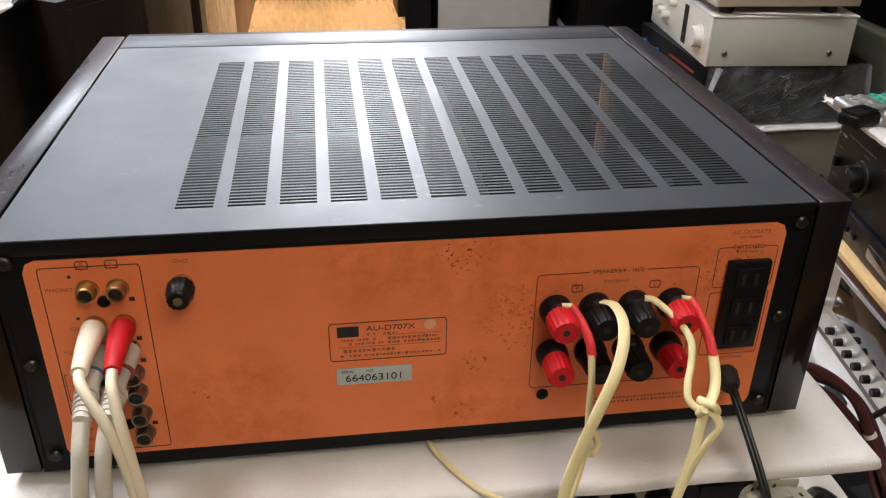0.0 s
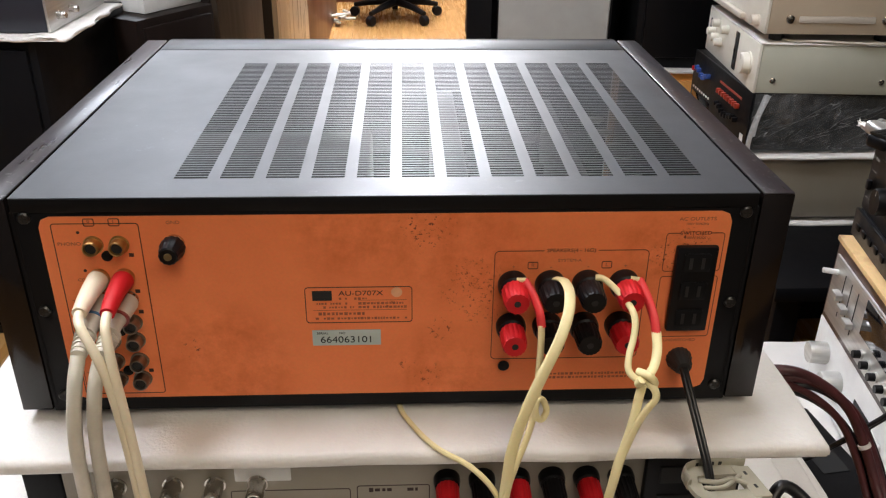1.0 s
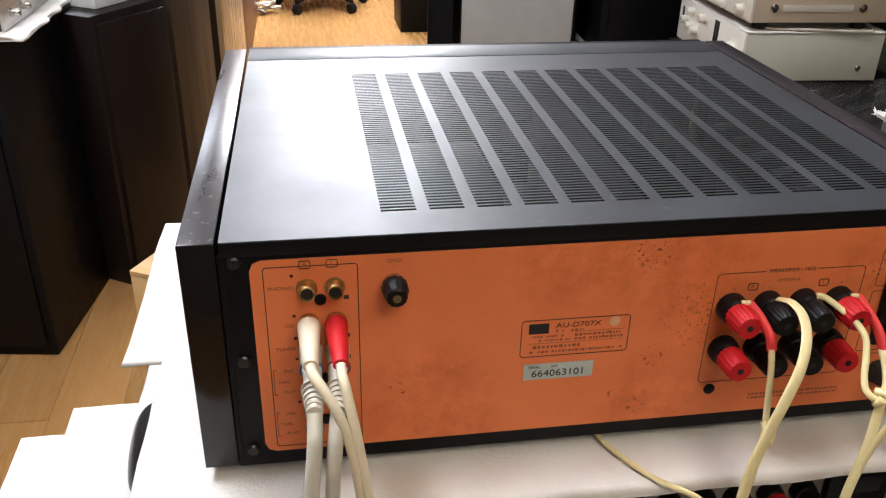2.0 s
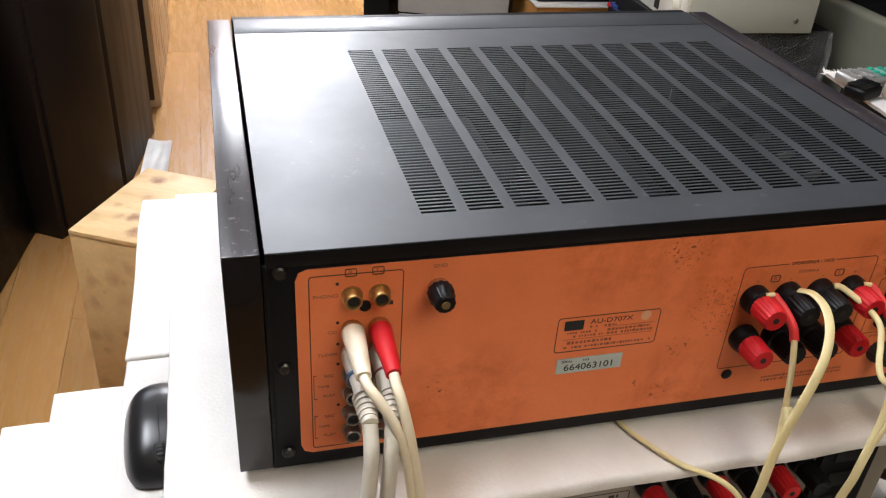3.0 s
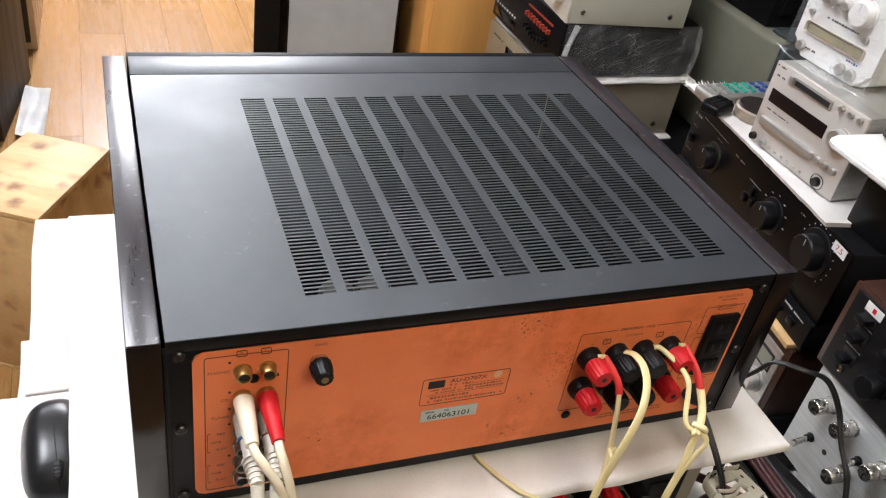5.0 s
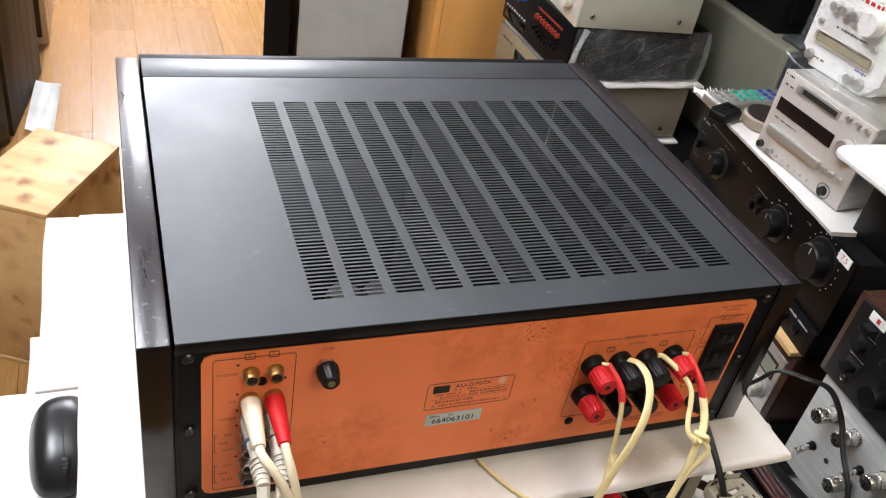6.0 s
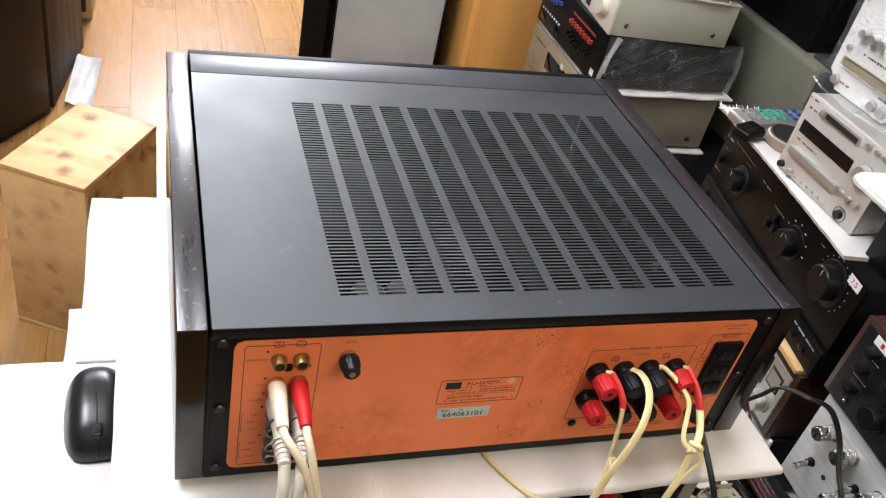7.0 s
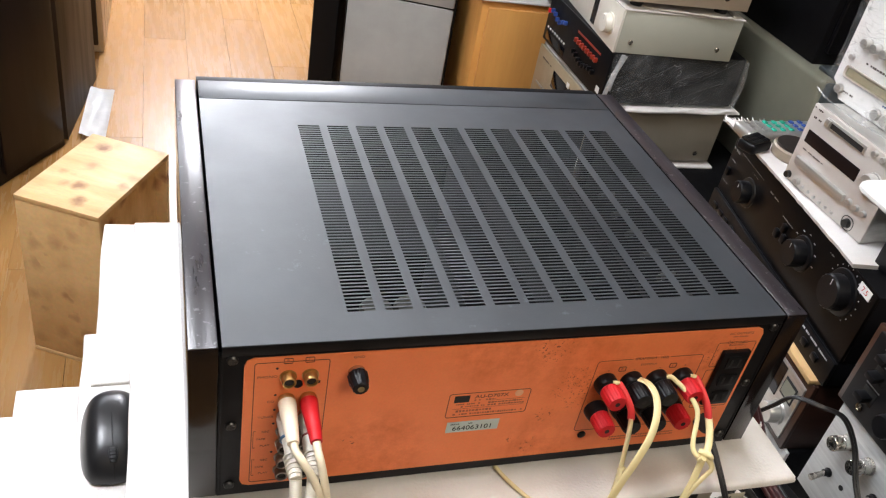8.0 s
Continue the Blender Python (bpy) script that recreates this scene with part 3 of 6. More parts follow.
def amplifier():
    H = 0.147
    root = thing("amplifier", "black hi-fi amplifier with a copper rear panel and dark wood cheeks", "amplifier")
    # the lid: a sheet with twelve rows of slots cut through it
    vs, fs = [], []

    def slab(x0, x1, y0, y1, z0, z1):
        n = len(vs)
        vs.extend([(x, y, z) for x in (x0, x1) for y in (y0, y1) for z in (z0, z1)])
        fs.extend([tuple(n + i for i in q) for q in ((0, 1, 3, 2), (4, 6, 7, 5), (0, 4, 5, 1), (2, 3, 7, 6), (0, 2, 6, 4), (1, 5, 7, 3))])

    t, xl, xr, yb, yf = 0.0003, -0.2045, 0.2045, 0.0005, 0.3245
    vx0, vx1, vy0, vy1, cols, rows = -0.1232, 0.1798, 0.0272, 0.2790, 12, 67
    pitch = (vx1 - vx0) / (cols - 1 + 0.730)
    wide = pitch * 0.730
    slab(xl, xr, yb, vy0, H - t, H), slab(xl, xr, vy1, yf, H - t, H)
    slab(xl, vx0, vy0, vy1, H - t, H), slab(vx1, xr, vy0, vy1, H - t, H)
    py = (vy1 - vy0) / (rows - 0.415)
    for c in range(cols):
        x = vx0 + c * pitch
        if c < cols - 1:
            slab(x + wide, x + pitch, vy0, vy1, H - t, H)
        for r in range(rows - 1):
            slab(x, x + wide, vy0 + r * py + py * 0.585, vy0 + (r + 1) * py, H - t, H)
    me = bpy.data.meshes.new("lid")
    me.from_pydata(vs, [], fs)
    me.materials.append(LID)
    lid = new("lid", me)
    lid.parent = root
    lid["label"] = "dark grey painted steel lid with rows of vent slots"
    part("lid_edge", box(B(), xl, xr, 0.0, 0.0045, H - 0.0085, H - 0.0004, 0.0007), BLACK, lid)
    part("lid_side", box(B(), xl, xl + 0.0012, yb, yf, 0.012, H - t - 0.0002), BLACK, root)
    part("lid_side", box(B(), xr - 0.0012, xr, yb, yf, 0.012, H - t - 0.0002), BLACK, root)
    part("front_strip", box(B(), -0.2045, 0.2045, 0.3255, 0.3605, H - 0.006, H + 0.0004, 0.0006), LID, root, "satin metal strip along the front of the lid")
    part("front_panel", box(B(), -0.2055, 0.2055, 0.3605, 0.372, 0.008, H - 0.001, 0.001), BLACK, root)
    # what shows through the slots
    part("chassis", box(B(), -0.2028, 0.2028, 0.006, 0.3603, 0.006, 0.012), BLACK, root)
    part("heat_sink", box(B(), 0.03, 0.05, 0.03, 0.30, 0.0122, 0.118, 0.002), BLACK, root)
    for k in range(11):
        part("fin", box(B(), 0.052, 0.105, 0.04 + 0.022 * k, 0.0425 + 0.022 * k, 0.0122, 0.115), BLACK, root)
    for x, y in ((-0.0885, 0.047), (-0.0885, 0.078), (-0.0625, 0.047), (-0.0625, 0.078)):
        part("capacitor", lathe(B(), (x, y, 0.0122), (0, 0, 1), [(0, 0.0125), (0.092, 0.0125), (0.095, 0.0110)], 28), CAN, root, "olive-grey filter capacitor")
    part("transformer", box(B(), -0.17, -0.02, 0.17, 0.29, 0.0122, 0.085, 0.004), BLACK, root)
    part("circuit_board", box(B(), 0.13, 0.135, 0.03, 0.30, 0.0122, 0.110), BLACK, root)
    for k in range(6):
        part("resistor", lathe(B(), (0.145, 0.05 + 0.03 * k, 0.122), (1, 0.3, 0), [(0, 0.003), (0.018, 0.0022)], 12), CAN, root)
    # cheeks
    for x0, x1 in ((-0.2245, -0.2065), (0.2065, 0.2245)):
        cheek = part("cheek", box(B(), x0, x1, 0.0, 0.362, 0.008, H - 0.0010, 0.0006, 2), ROSE, root, "glossy dark rosewood side cheek")
        part("cheek_top", box(B(), x0 + 0.0002, x1 - 0.0002, 0.0002, 0.3618, H - 0.0012, H, 0.0008, 2), ROSE_TOP, cheek, "scuffed upper edge of the cheek, its sheen tinted into the colour")
    for x in (-0.17, 0.17):
        for y in (0.05, 0.30):
            part("foot", lathe(B(), (x, y, 0.0005), (0, 0, 1), [(0, 0.018), (0.0015, 0.020), (0.0075, 0.020)], 24), RUBBER, root)
    # rear frame with its copper plate
    part("rear_frame", box(B(), -0.2062, 0.2062, 0.0008, 0.006, 0.0065, H - 0.0087, 0.0008), BLACK, root, "black steel rear frame")
    panel = part("rear_panel", plate(B(), -0.191, 0.191, 0.0165, 0.1362, 0.0060, -0.0004, 0.003, 2), COPPER, root, "copper-coloured rear panel with specks of corrosion")
    for x in (-0.198, 0.1985):
        for z in (0.1355, 0.0772, 0.0182):
            screw(root, x, z, 0.0008)
    yp, yi = -0.00055, -0.0003
    # printed frames and words
    for x0, x1, z0, z1, r, w in ((-0.1848, -0.1375, 0.0195, 0.1325, 0.002, 0.0005), (0.0578, 0.1465, 0.0398, 0.1130, 0.003, 0.00045), (0.1548, 0.1885, 0.0985, 0.1232, 0.002, 0.0004), (0.1545, 0.1885, 0.0540, 0.0955, 0.002, 0.0004), (-0.0505, 0.0112, 0.0670, 0.0910, 0.0022, 0.0005)):
        part("printed_frame", ring(B(), x0, x1, z0, z1, r, w, yp, yi), INK, panel)
    for x, z in ((-0.164, 0.1330), (-0.1505, 0.1330), (0.080, 0.1035), (0.1225, 0.1035)):
        part("channel_badge", ring(B(), x - 0.0030, x + 0.0030, z - 0.0023, z + 0.0023, 0.0010, 0.0004, yp - 0.0002, yi), INK, panel)
    for z0, z1 in ((0.0545, 0.0705), (0.0265, 0.0425)):
        br = box(B(), -0.1835, -0.1832, yp, yi, z0, z1)
        for z in (z0, z1):
            box(br, -0.1835, -0.1818, yp, yi, z - 0.00015, z + 0.00015)
        part("printed_bracket", br, INK, panel)
    for body, s, x, z, w in (("PHONO", 0.0028, -0.1765, 0.1200, 1.25), ("CD", 0.0026, -0.1735, 0.0975, 1.25), ("TUNER", 0.0026, -0.1760, 0.0835, 1.25), ("REC", 0.0024, -0.1755, 0.0695, 1.2), ("TAPE", 0.0022, -0.1785, 0.0625, 1.2), ("PLAY", 0.0024, -0.1755, 0.0560, 1.2), ("REC", 0.0024, -0.1755, 0.0415, 1.2), ("PLAY", 0.0024, -0.1755, 0.0280, 1.2), ("TAPE", 0.0022, -0.1785, 0.0345, 1.2),
                             ("GND", 0.0028, -0.1190, 0.1325, 1.2), ("R", 0.0034, -0.164, 0.1330, 1.0), ("L", 0.0034, -0.1505, 0.1330, 1.0), ("R", 0.0034, 0.080, 0.1035, 1.0), ("L", 0.0034, 0.1225, 0.1035, 1.0),
                             ("SYSTEM-A", 0.0026, 0.1010, 0.1065, 1.2), ("AC OUTLETS", 0.0029, 0.1715, 0.1318, 1.25), ("100V 50/60Hz", 0.0019, 0.1715, 0.1287, 1.2), ("200W MAX", 0.0021, 0.1715, 0.1200, 1.2), ("UNSWITCHED", 0.0025, 0.1715, 0.0515, 1.2), ("+", 0.0034, 0.069, 0.1025, 1), ("-", 0.004, 0.0905, 0.1025, 1), ("-", 0.004, 0.112, 0.1025, 1), ("+", 0.0034, 0.1335, 0.1025, 1)):
        words("lettering", body, s, INK_FADED, panel, (x, -0.0005, z), wide=w)
    for body, s, x, z, w, half in (("SPEAKERS(4 - 16\u03a9)", 0.0030, 0.1015, 0.1130, 1.15, 0.0155), ("SWITCHED", 0.0030, 0.1715, 0.1231, 1.2, 0.0085)):
        part("lettering_ground", box(B(), x - half, x + half, -0.0007, yi, z - 0.0016, z + 0.0016), COPPER, panel)
        words("lettering", body, s, INK, panel, (x, -0.0008, z), wide=w)
    nb = B()
    for k, z in enumerate((0.0285, 0.0258)):
        bars(nb, 0.092, 0.150, z, 0.0019, yp, yi, 40 + k, 0.75)
    part("small_print", nb, INK_FADED, panel)
    # the rating frame
    part("logo_block", box(B(), -0.0462, -0.0350, yp - 0.0002, yi, 0.0822, 0.0885), HOLE, panel, "plain black maker's block")
    words("model_lettering", "AU-D707X", 0.0044, INK, panel, (-0.0312, -0.0006, 0.0867), wide=1.25, align="LEFT")
    sp = B()
    bars(sp, -0.031, -0.015, 0.0832, 0.0016, yp, yi, 50, 0.6)
    bars(sp, -0.044, -0.026, 0.0800, 0.0013, yp, yi, 51, 0.5), bars(sp, -0.020, 0.006, 0.0800, 0.0017, yp, yi, 52, 0.7)
    bars(sp, -0.044, -0.022, 0.0775, 0.0015, yp, yi, 53, 0.6), bars(sp, -0.020, 0.008, 0.0775, 0.0017, yp, yi, 54, 0.7)
    bars(sp, -0.045, -0.016, 0.0732, 0.0021, yp, yi, 55, 0.6), bars(sp, -0.045, 0.008, 0.0700, 0.0017, yp, yi, 56, 0.6)
    box(sp, -0.046, 0.008, yp, yi, 0.0755, 0.0757), box(sp, -0.020, 0.008, yp, yi, 0.0820, 0.0822)
    part("small_print", sp, INK_FADED, panel)
    part("round_mark", lathe(B(), (0.0022, -0.0006, 0.0872), (0, -1, 0), [(-0.0003, 0.0032), (0, 0.0032)], 24), material("pale_copper", (0.80, 0.42, 0.24), 0.5, scale=90), panel, "pale round sticker trace")
    lab = part("serial_label", box(B(), -0.0475, -0.0075, -0.0009, -0.0003, 0.0518, 0.0622), STAMP, panel, "pale blue foil serial label")
    words("lettering", "664063101", 0.0062, HOLE, lab, (-0.0275, -0.00098, 0.0556), wide=1.12)
    words("lettering", "SERIAL", 0.0021, HOLE, lab, (-0.0415, -0.00098, 0.0602), wide=1.1)
    words("lettering", "NO", 0.0021, HOLE, lab, (-0.030, -0.00098, 0.0602), wide=1.1)
    # sockets
    for x in (-0.1635, -0.1495):
        rca(root, x, 0.1195, -0.0004, GOLD, 0.0068)
        rca(root, x, 0.0992, -0.0004, GOLD, 0.0068)
        for z in (0.0848, 0.0695, 0.0575, 0.0432, 0.0305):
            rca(root, x, z, -0.0004, NICKEL_OLD, 0.0072)
    for x, z in ((-0.157, 0.1128), (-0.157, 0.0365), (-0.157, 0.0640)):
        part("panel_screw", lathe(B(), (x, -0.0004, z), (0, -1, 0), [(0, 0.0030), (0.0014, 0.0030), (0.002, 0.002)], 16), BLACK, root)
    for z in (0.127, 0.1035, 0.0900, 0.0770, 0.0490):
        part("printed_dot", lathe(B(), (-0.1707, -0.0004, z), (0, -1, 0), [(-0.0002, 0.0009), (0.0002, 0.0009)], 12), INK, panel)
    for z in (0.1130, 0.0900, 0.0765, 0.0360):
        part("printed_square", box(B(), -0.1452, -0.1426, -0.0007, -0.0003, z - 0.0011, z + 0.0011), INK, panel)
    g = part("ground_terminal", lathe(B(), (-0.1195, -0.0004, 0.1195), (0, -1, 0), [(0, 0.0058), (0.0030, 0.0058)], 28), NICKEL, root, "black ground terminal with a metal pin")
    part("cap", lathe(B(), (-0.1195, -0.0034, 0.1195), (0, -1, 0), [(0, 0.0062), (0.0008, 0.0069), (0.0062, 0.0068), (0.0078, 0.0060), (0.0122, 0.0054), (0.0130, 0.0046)], 48, 12, 0.06), SATIN, g)
    part("pin", lathe(B(), (-0.1195, -0.0160, 0.1195), (0, -1, 0), [(0, 0.0023), (0.001, 0.0021)], 16), BRASS, g)
    for k, x in enumerate((0.0690, 0.0905, 0.1120, 0.1335)):
        for z in (0.0916, 0.0636):
            post(root, x, z, -0.0004, RED if k in (0, 3) else SATIN, 0.0238)
    part("hole_plug", lathe(B(), (0.0660, -0.0004, 0.0352), (0, -1, 0), [(0, 0.0034), (0.0008, 0.0034), (0.0013, 0.0022)], 18), BLACK, root)
    ac = part("outlet_block", box(B(), 0.1612, 0.1852, -0.0045, 0.0, 0.0600, 0.1158, 0.0012), SATIN, root, "black three-gang mains outlet block")
    for k in range(3):
        zc = 0.1062 - 0.0183 * k
        o = part("outlet", box(B(), 0.1655, 0.1810, -0.0058, -0.0040, zc - 0.0058, zc + 0.0058, 0.0009), BLACK, ac)
        for x in (0.1695, 0.1765):
            part("slot", box(B(), x - 0.0009, x + 0.0009, -0.0061, -0.0055, zc - 0.0035, zc + 0.0035), HOLE, o)
    part("grommet", lathe(B(), (0.1728, -0.0004, 0.0388), (0, -1, 0.0), [(0, 0.0078), (0.003, 0.0078), (0.005, 0.0066), (0.009, 0.0060), (0.012, 0.0042)], 32, 16, 0.06), RUBBER, root)


amplifier()


# ---- leads on the amplifier ----
def phono_lead(name, label, x, z, sleeve, cable, tip, path, r, band=None, length=0.034, fat=0.0052):
    root = thing(name, label, "cable", group="audio leads")
    s = part("plug", tube(B(), [(x, -0.0046, z), (x, -0.016, z), (x + (tip[0] - x) * 0.6, -0.027, z - 0.0008), tip], fat, 20, steps=6, taper=(1.16, 0.74)), sleeve, root)
    part("collar", lathe(B(), (x, -0.0016, z), (0, -1, 0), [(0, 0.0057), (0.0036, 0.0057)], 24), GOLD if sleeve in (PLUG_WHITE, RED) else NICKEL, root)
    if band:
        part("band", tube(B(), [(x, -0.0205, z - 0.0002), (x, -0.0220, z - 0.0005)], fat * 1.1, 20, steps=2), band, s)
    if length > 0.04:
        for k in range(5):
            f = 0.45 + 0.11 * k
            q = Vector((x, -0.022, z)).lerp(Vector(tip), f)
            part("strain_rib", tube(B(), [q, q + Vector((0, -0.0012, 0))], fat * (1.08 - 0.06 * k), 16, steps=1), sleeve, s)
    part("lead", tube(B(), [tip] + path, r, 12), cable, root)


LOW = DESK + 0.0045
BAND_BLUE = material("faded_blue_band", (0.05, 0.16, 0.30), 0.45)
BAND_RED = material("dark_red_band", (0.22, 0.03, 0.025), 0.45)
phono_lead("audio_lead", "grey audio lead with a ribbed plug and blue band", -0.1635, 0.0848, CABLE_GREY, CABLE_GREY, (-0.1625, -0.050, 0.0800), [(-0.1635, -0.060, 0.066), (-0.1665, -0.0655, 0.035), (-0.1675, -0.066, -0.02), (-0.166, -0.067, -0.100), (-0.165, -0.113, LOW)], 0.0038, BAND_BLUE, 0.05, 0.0054)
phono_lead("audio_lead", "grey audio lead with a ribbed plug and red band", -0.1495, 0.0848, CABLE_GREY, CABLE_GREY, (-0.1515, -0.049, 0.0790), [(-0.154, -0.059, 0.064), (-0.1565, -0.064, 0.034), (-0.1572, -0.066, -0.02), (-0.156, -0.068, -0.100), (-0.155, -0.114, LOW)], 0.0038, BAND_RED, 0.05, 0.0054)
phono_lead("audio_lead", "white audio lead with an ivory plug, in the upper gold socket", -0.1635, 0.0992, PLUG_WHITE, CABLE_WHITE, (-0.1634, -0.0365, 0.0972), [(-0.1622, -0.0420, 0.0958), (-0.1585, -0.0480, 0.0925), (-0.1512, -0.0540, 0.0800), (-0.1462, -0.0575, 0.062), (-0.1425, -0.061, 0.035), (-0.1395, -0.065, 0.0), (-0.1375, -0.069, -0.05), (-0.136, -0.117, LOW)], 0.0026)
phono_lead("audio_lead", "white audio lead with a red plug, in the upper gold socket", -0.1495, 0.0992, RED, CABLE_WHITE, (-0.1490, -0.0365, 0.0968), [(-0.1487, -0.0420, 0.0945), (-0.1475, -0.0470, 0.0905), (-0.1448, -0.0535, 0.0770), (-0.1420, -0.0580, 0.059), (-0.1385, -0.0625, 0.033), (-0.1355, -0.067, 0.0), (-0.1335, -0.070, -0.05), (-0.131, -0.116, LOW)], 0.0026)


def speaker_wires():
    one = thing("speaker_wire", "cream twin speaker wire with a red sleeve, knotted", "cable", group="speaker wires")
    side = (0.8, -0.5, 0.2)
    part("sleeve", tube(B(), [(0.0745, -0.0090, 0.0985), (0.0782, -0.0165, 0.0935), (0.0815, -0.0235, 0.0860), (0.0826, -0.0268, 0.0785)], 0.0026, 12, 0.7), RED_SLEEVE, one, "red sleeve on the wire")
    part("bare_end", tube(B(), [(0.0700, -0.0085, 0.0985), (0.0750, -0.0095, 0.0988)], 0.0016, 10), CABLE_CREAM, one)
    part("conductor", tube(B(), [(0.0825, -0.0266, 0.0795), (0.0822, -0.0310, 0.0680), (0.0812, -0.0355, 0.0540), (0.0805, -0.0395, 0.0380), (0.0760, -0.0470, 0.0220), (0.0690, -0.0545, 0.0060), (0.0640, -0.0590, -0.010), (0.060, -0.062, -0.05), (0.056, -0.108, LOW)], 0.0024, 12, 0.75), CABLE_CREAM, one)
    part("conductor", tube(B(), [(0.0925, -0.0070, 0.0985), (0.0960, -0.0140, 0.1005), (0.0972, -0.0250, 0.0985), (0.0948, -0.0360, 0.0915), (0.0888, -0.0455, 0.0800), (0.0805, -0.0515, 0.0640), (0.0730, -0.0545, 0.0450), (0.0670, -0.0570, 0.0250), (0.0635, -0.0595, 0.004), (0.0605, -0.0635, -0.05), (0.057, -0.110, LOW)], 0.0031, 14, 0.36, side=side), CABLE_CREAM, one)
    part("knot", tube(B(), [(x + 0.0015, y, z - 0.005) for x, y, z in ((0.0775, -0.0400, 0.0460), (0.0775, -0.0440, 0.0420), (0.0790, -0.0445, 0.0350), (0.0825, -0.0420, 0.0320), (0.0850, -0.0395, 0.0360), (0.0830, -0.0385, 0.0420), (0.0795, -0.0405, 0.0445), (0.0770, -0.0430, 0.0400), (0.0785, -0.0450, 0.0340))], 0.0019, 12), CABLE_CREAM, one)
    two = thing("speaker_wire", "cream twin speaker wire with a red sleeve, tied in a loop", "cable", group="speaker wires")
    part("sleeve", tube(B(), [(0.1400, -0.0080, 0.0975), (0.1425, -0.0160, 0.0925), (0.1450, -0.0260, 0.0845), (0.1462, -0.0318, 0.0765)], 0.0028, 12, 0.7), RED_SLEEVE, two, "red sleeve on the wire")
    part("bare_end", tube(B(), [(0.1350, -0.0080, 0.0985), (0.1402, -0.0085, 0.0978)], 0.0016, 10), CABLE_CREAM, two)
    part("conductor", tube(B(), [(0.1461, -0.0312, 0.0775), (0.1455, -0.0385, 0.0705), (0.1425, -0.0460, 0.0650), (0.1375, -0.0520, 0.0610)], 0.0028, 12, 0.6, side=side), CABLE_CREAM, two)
    part("conductor", tube(B(), [(0.1150, -0.0070, 0.0990), (0.1195, -0.0080, 0.0985), (0.1250, -0.0140, 0.0955), (0.1305, -0.0225, 0.0915), (0.1332, -0.0310, 0.0860), (0.1318, -0.0375, 0.0775), (0.1285, -0.0440, 0.0705), (0.1275, -0.0495, 0.0650), (0.1310, -0.0530, 0.0615), (0.1365, -0.0535, 0.0605)], 0.0019, 12, 0.75), CABLE_CREAM, two)
    part("knot", tube(B(), [(0.1325, -0.0500, 0.0640), (0.1375, -0.0555, 0.0645), (0.1410, -0.0545, 0.0590), (0.1370, -0.0500, 0.0560), (0.1325, -0.0540, 0.0590), (0.1335, -0.0560, 0.0630)], 0.0024, 12), CABLE_CREAM, two)
    part("conductor", tube(B(), [(0.1370, -0.0545, 0.0610), (0.1405, -0.0580, 0.0575), (0.1412, -0.0598, 0.0530), (0.1375, -0.0606, 0.0475), (0.1330, -0.0610, 0.0380), (0.1285, -0.0614, 0.0230), (0.1245, -0.0625, 0.004), (0.120, -0.0640, -0.05), (0.115, -0.110, LOW)], 0.0022, 12, 0.75), CABLE_CREAM, two)
    part("conductor", tube(B(), [(0.1345, -0.0545, 0.0590), (0.1328, -0.0565, 0.0500), (0.1308, -0.0590, 0.0380), (0.1275, -0.0612, 0.0230), (0.1230, -0.0635, 0.003), (0.1190, -0.0655, -0.05), (0.113, -0.111, LOW)], 0.0026, 12, 0.45, side=side), CABLE_CREAM, two)


speaker_wires()
loose = thing("loose_wire", "thin cream wire coming from beneath the amplifier", "cable", group="speaker wires")
part("conductor", tube(B(), [(0.002, 0.03, 0.003), (0.003, 0.004, 0.003), (0.010, -0.014, 0.003), (0.024, -0.035, 0.0022), (0.045, -0.0495, -0.002), (0.060, -0.0560, -0.02), (0.072, -0.060, -0.06), (0.078, -0.106, LOW)], 0.0017, 10), CABLE_CREAM, loose)


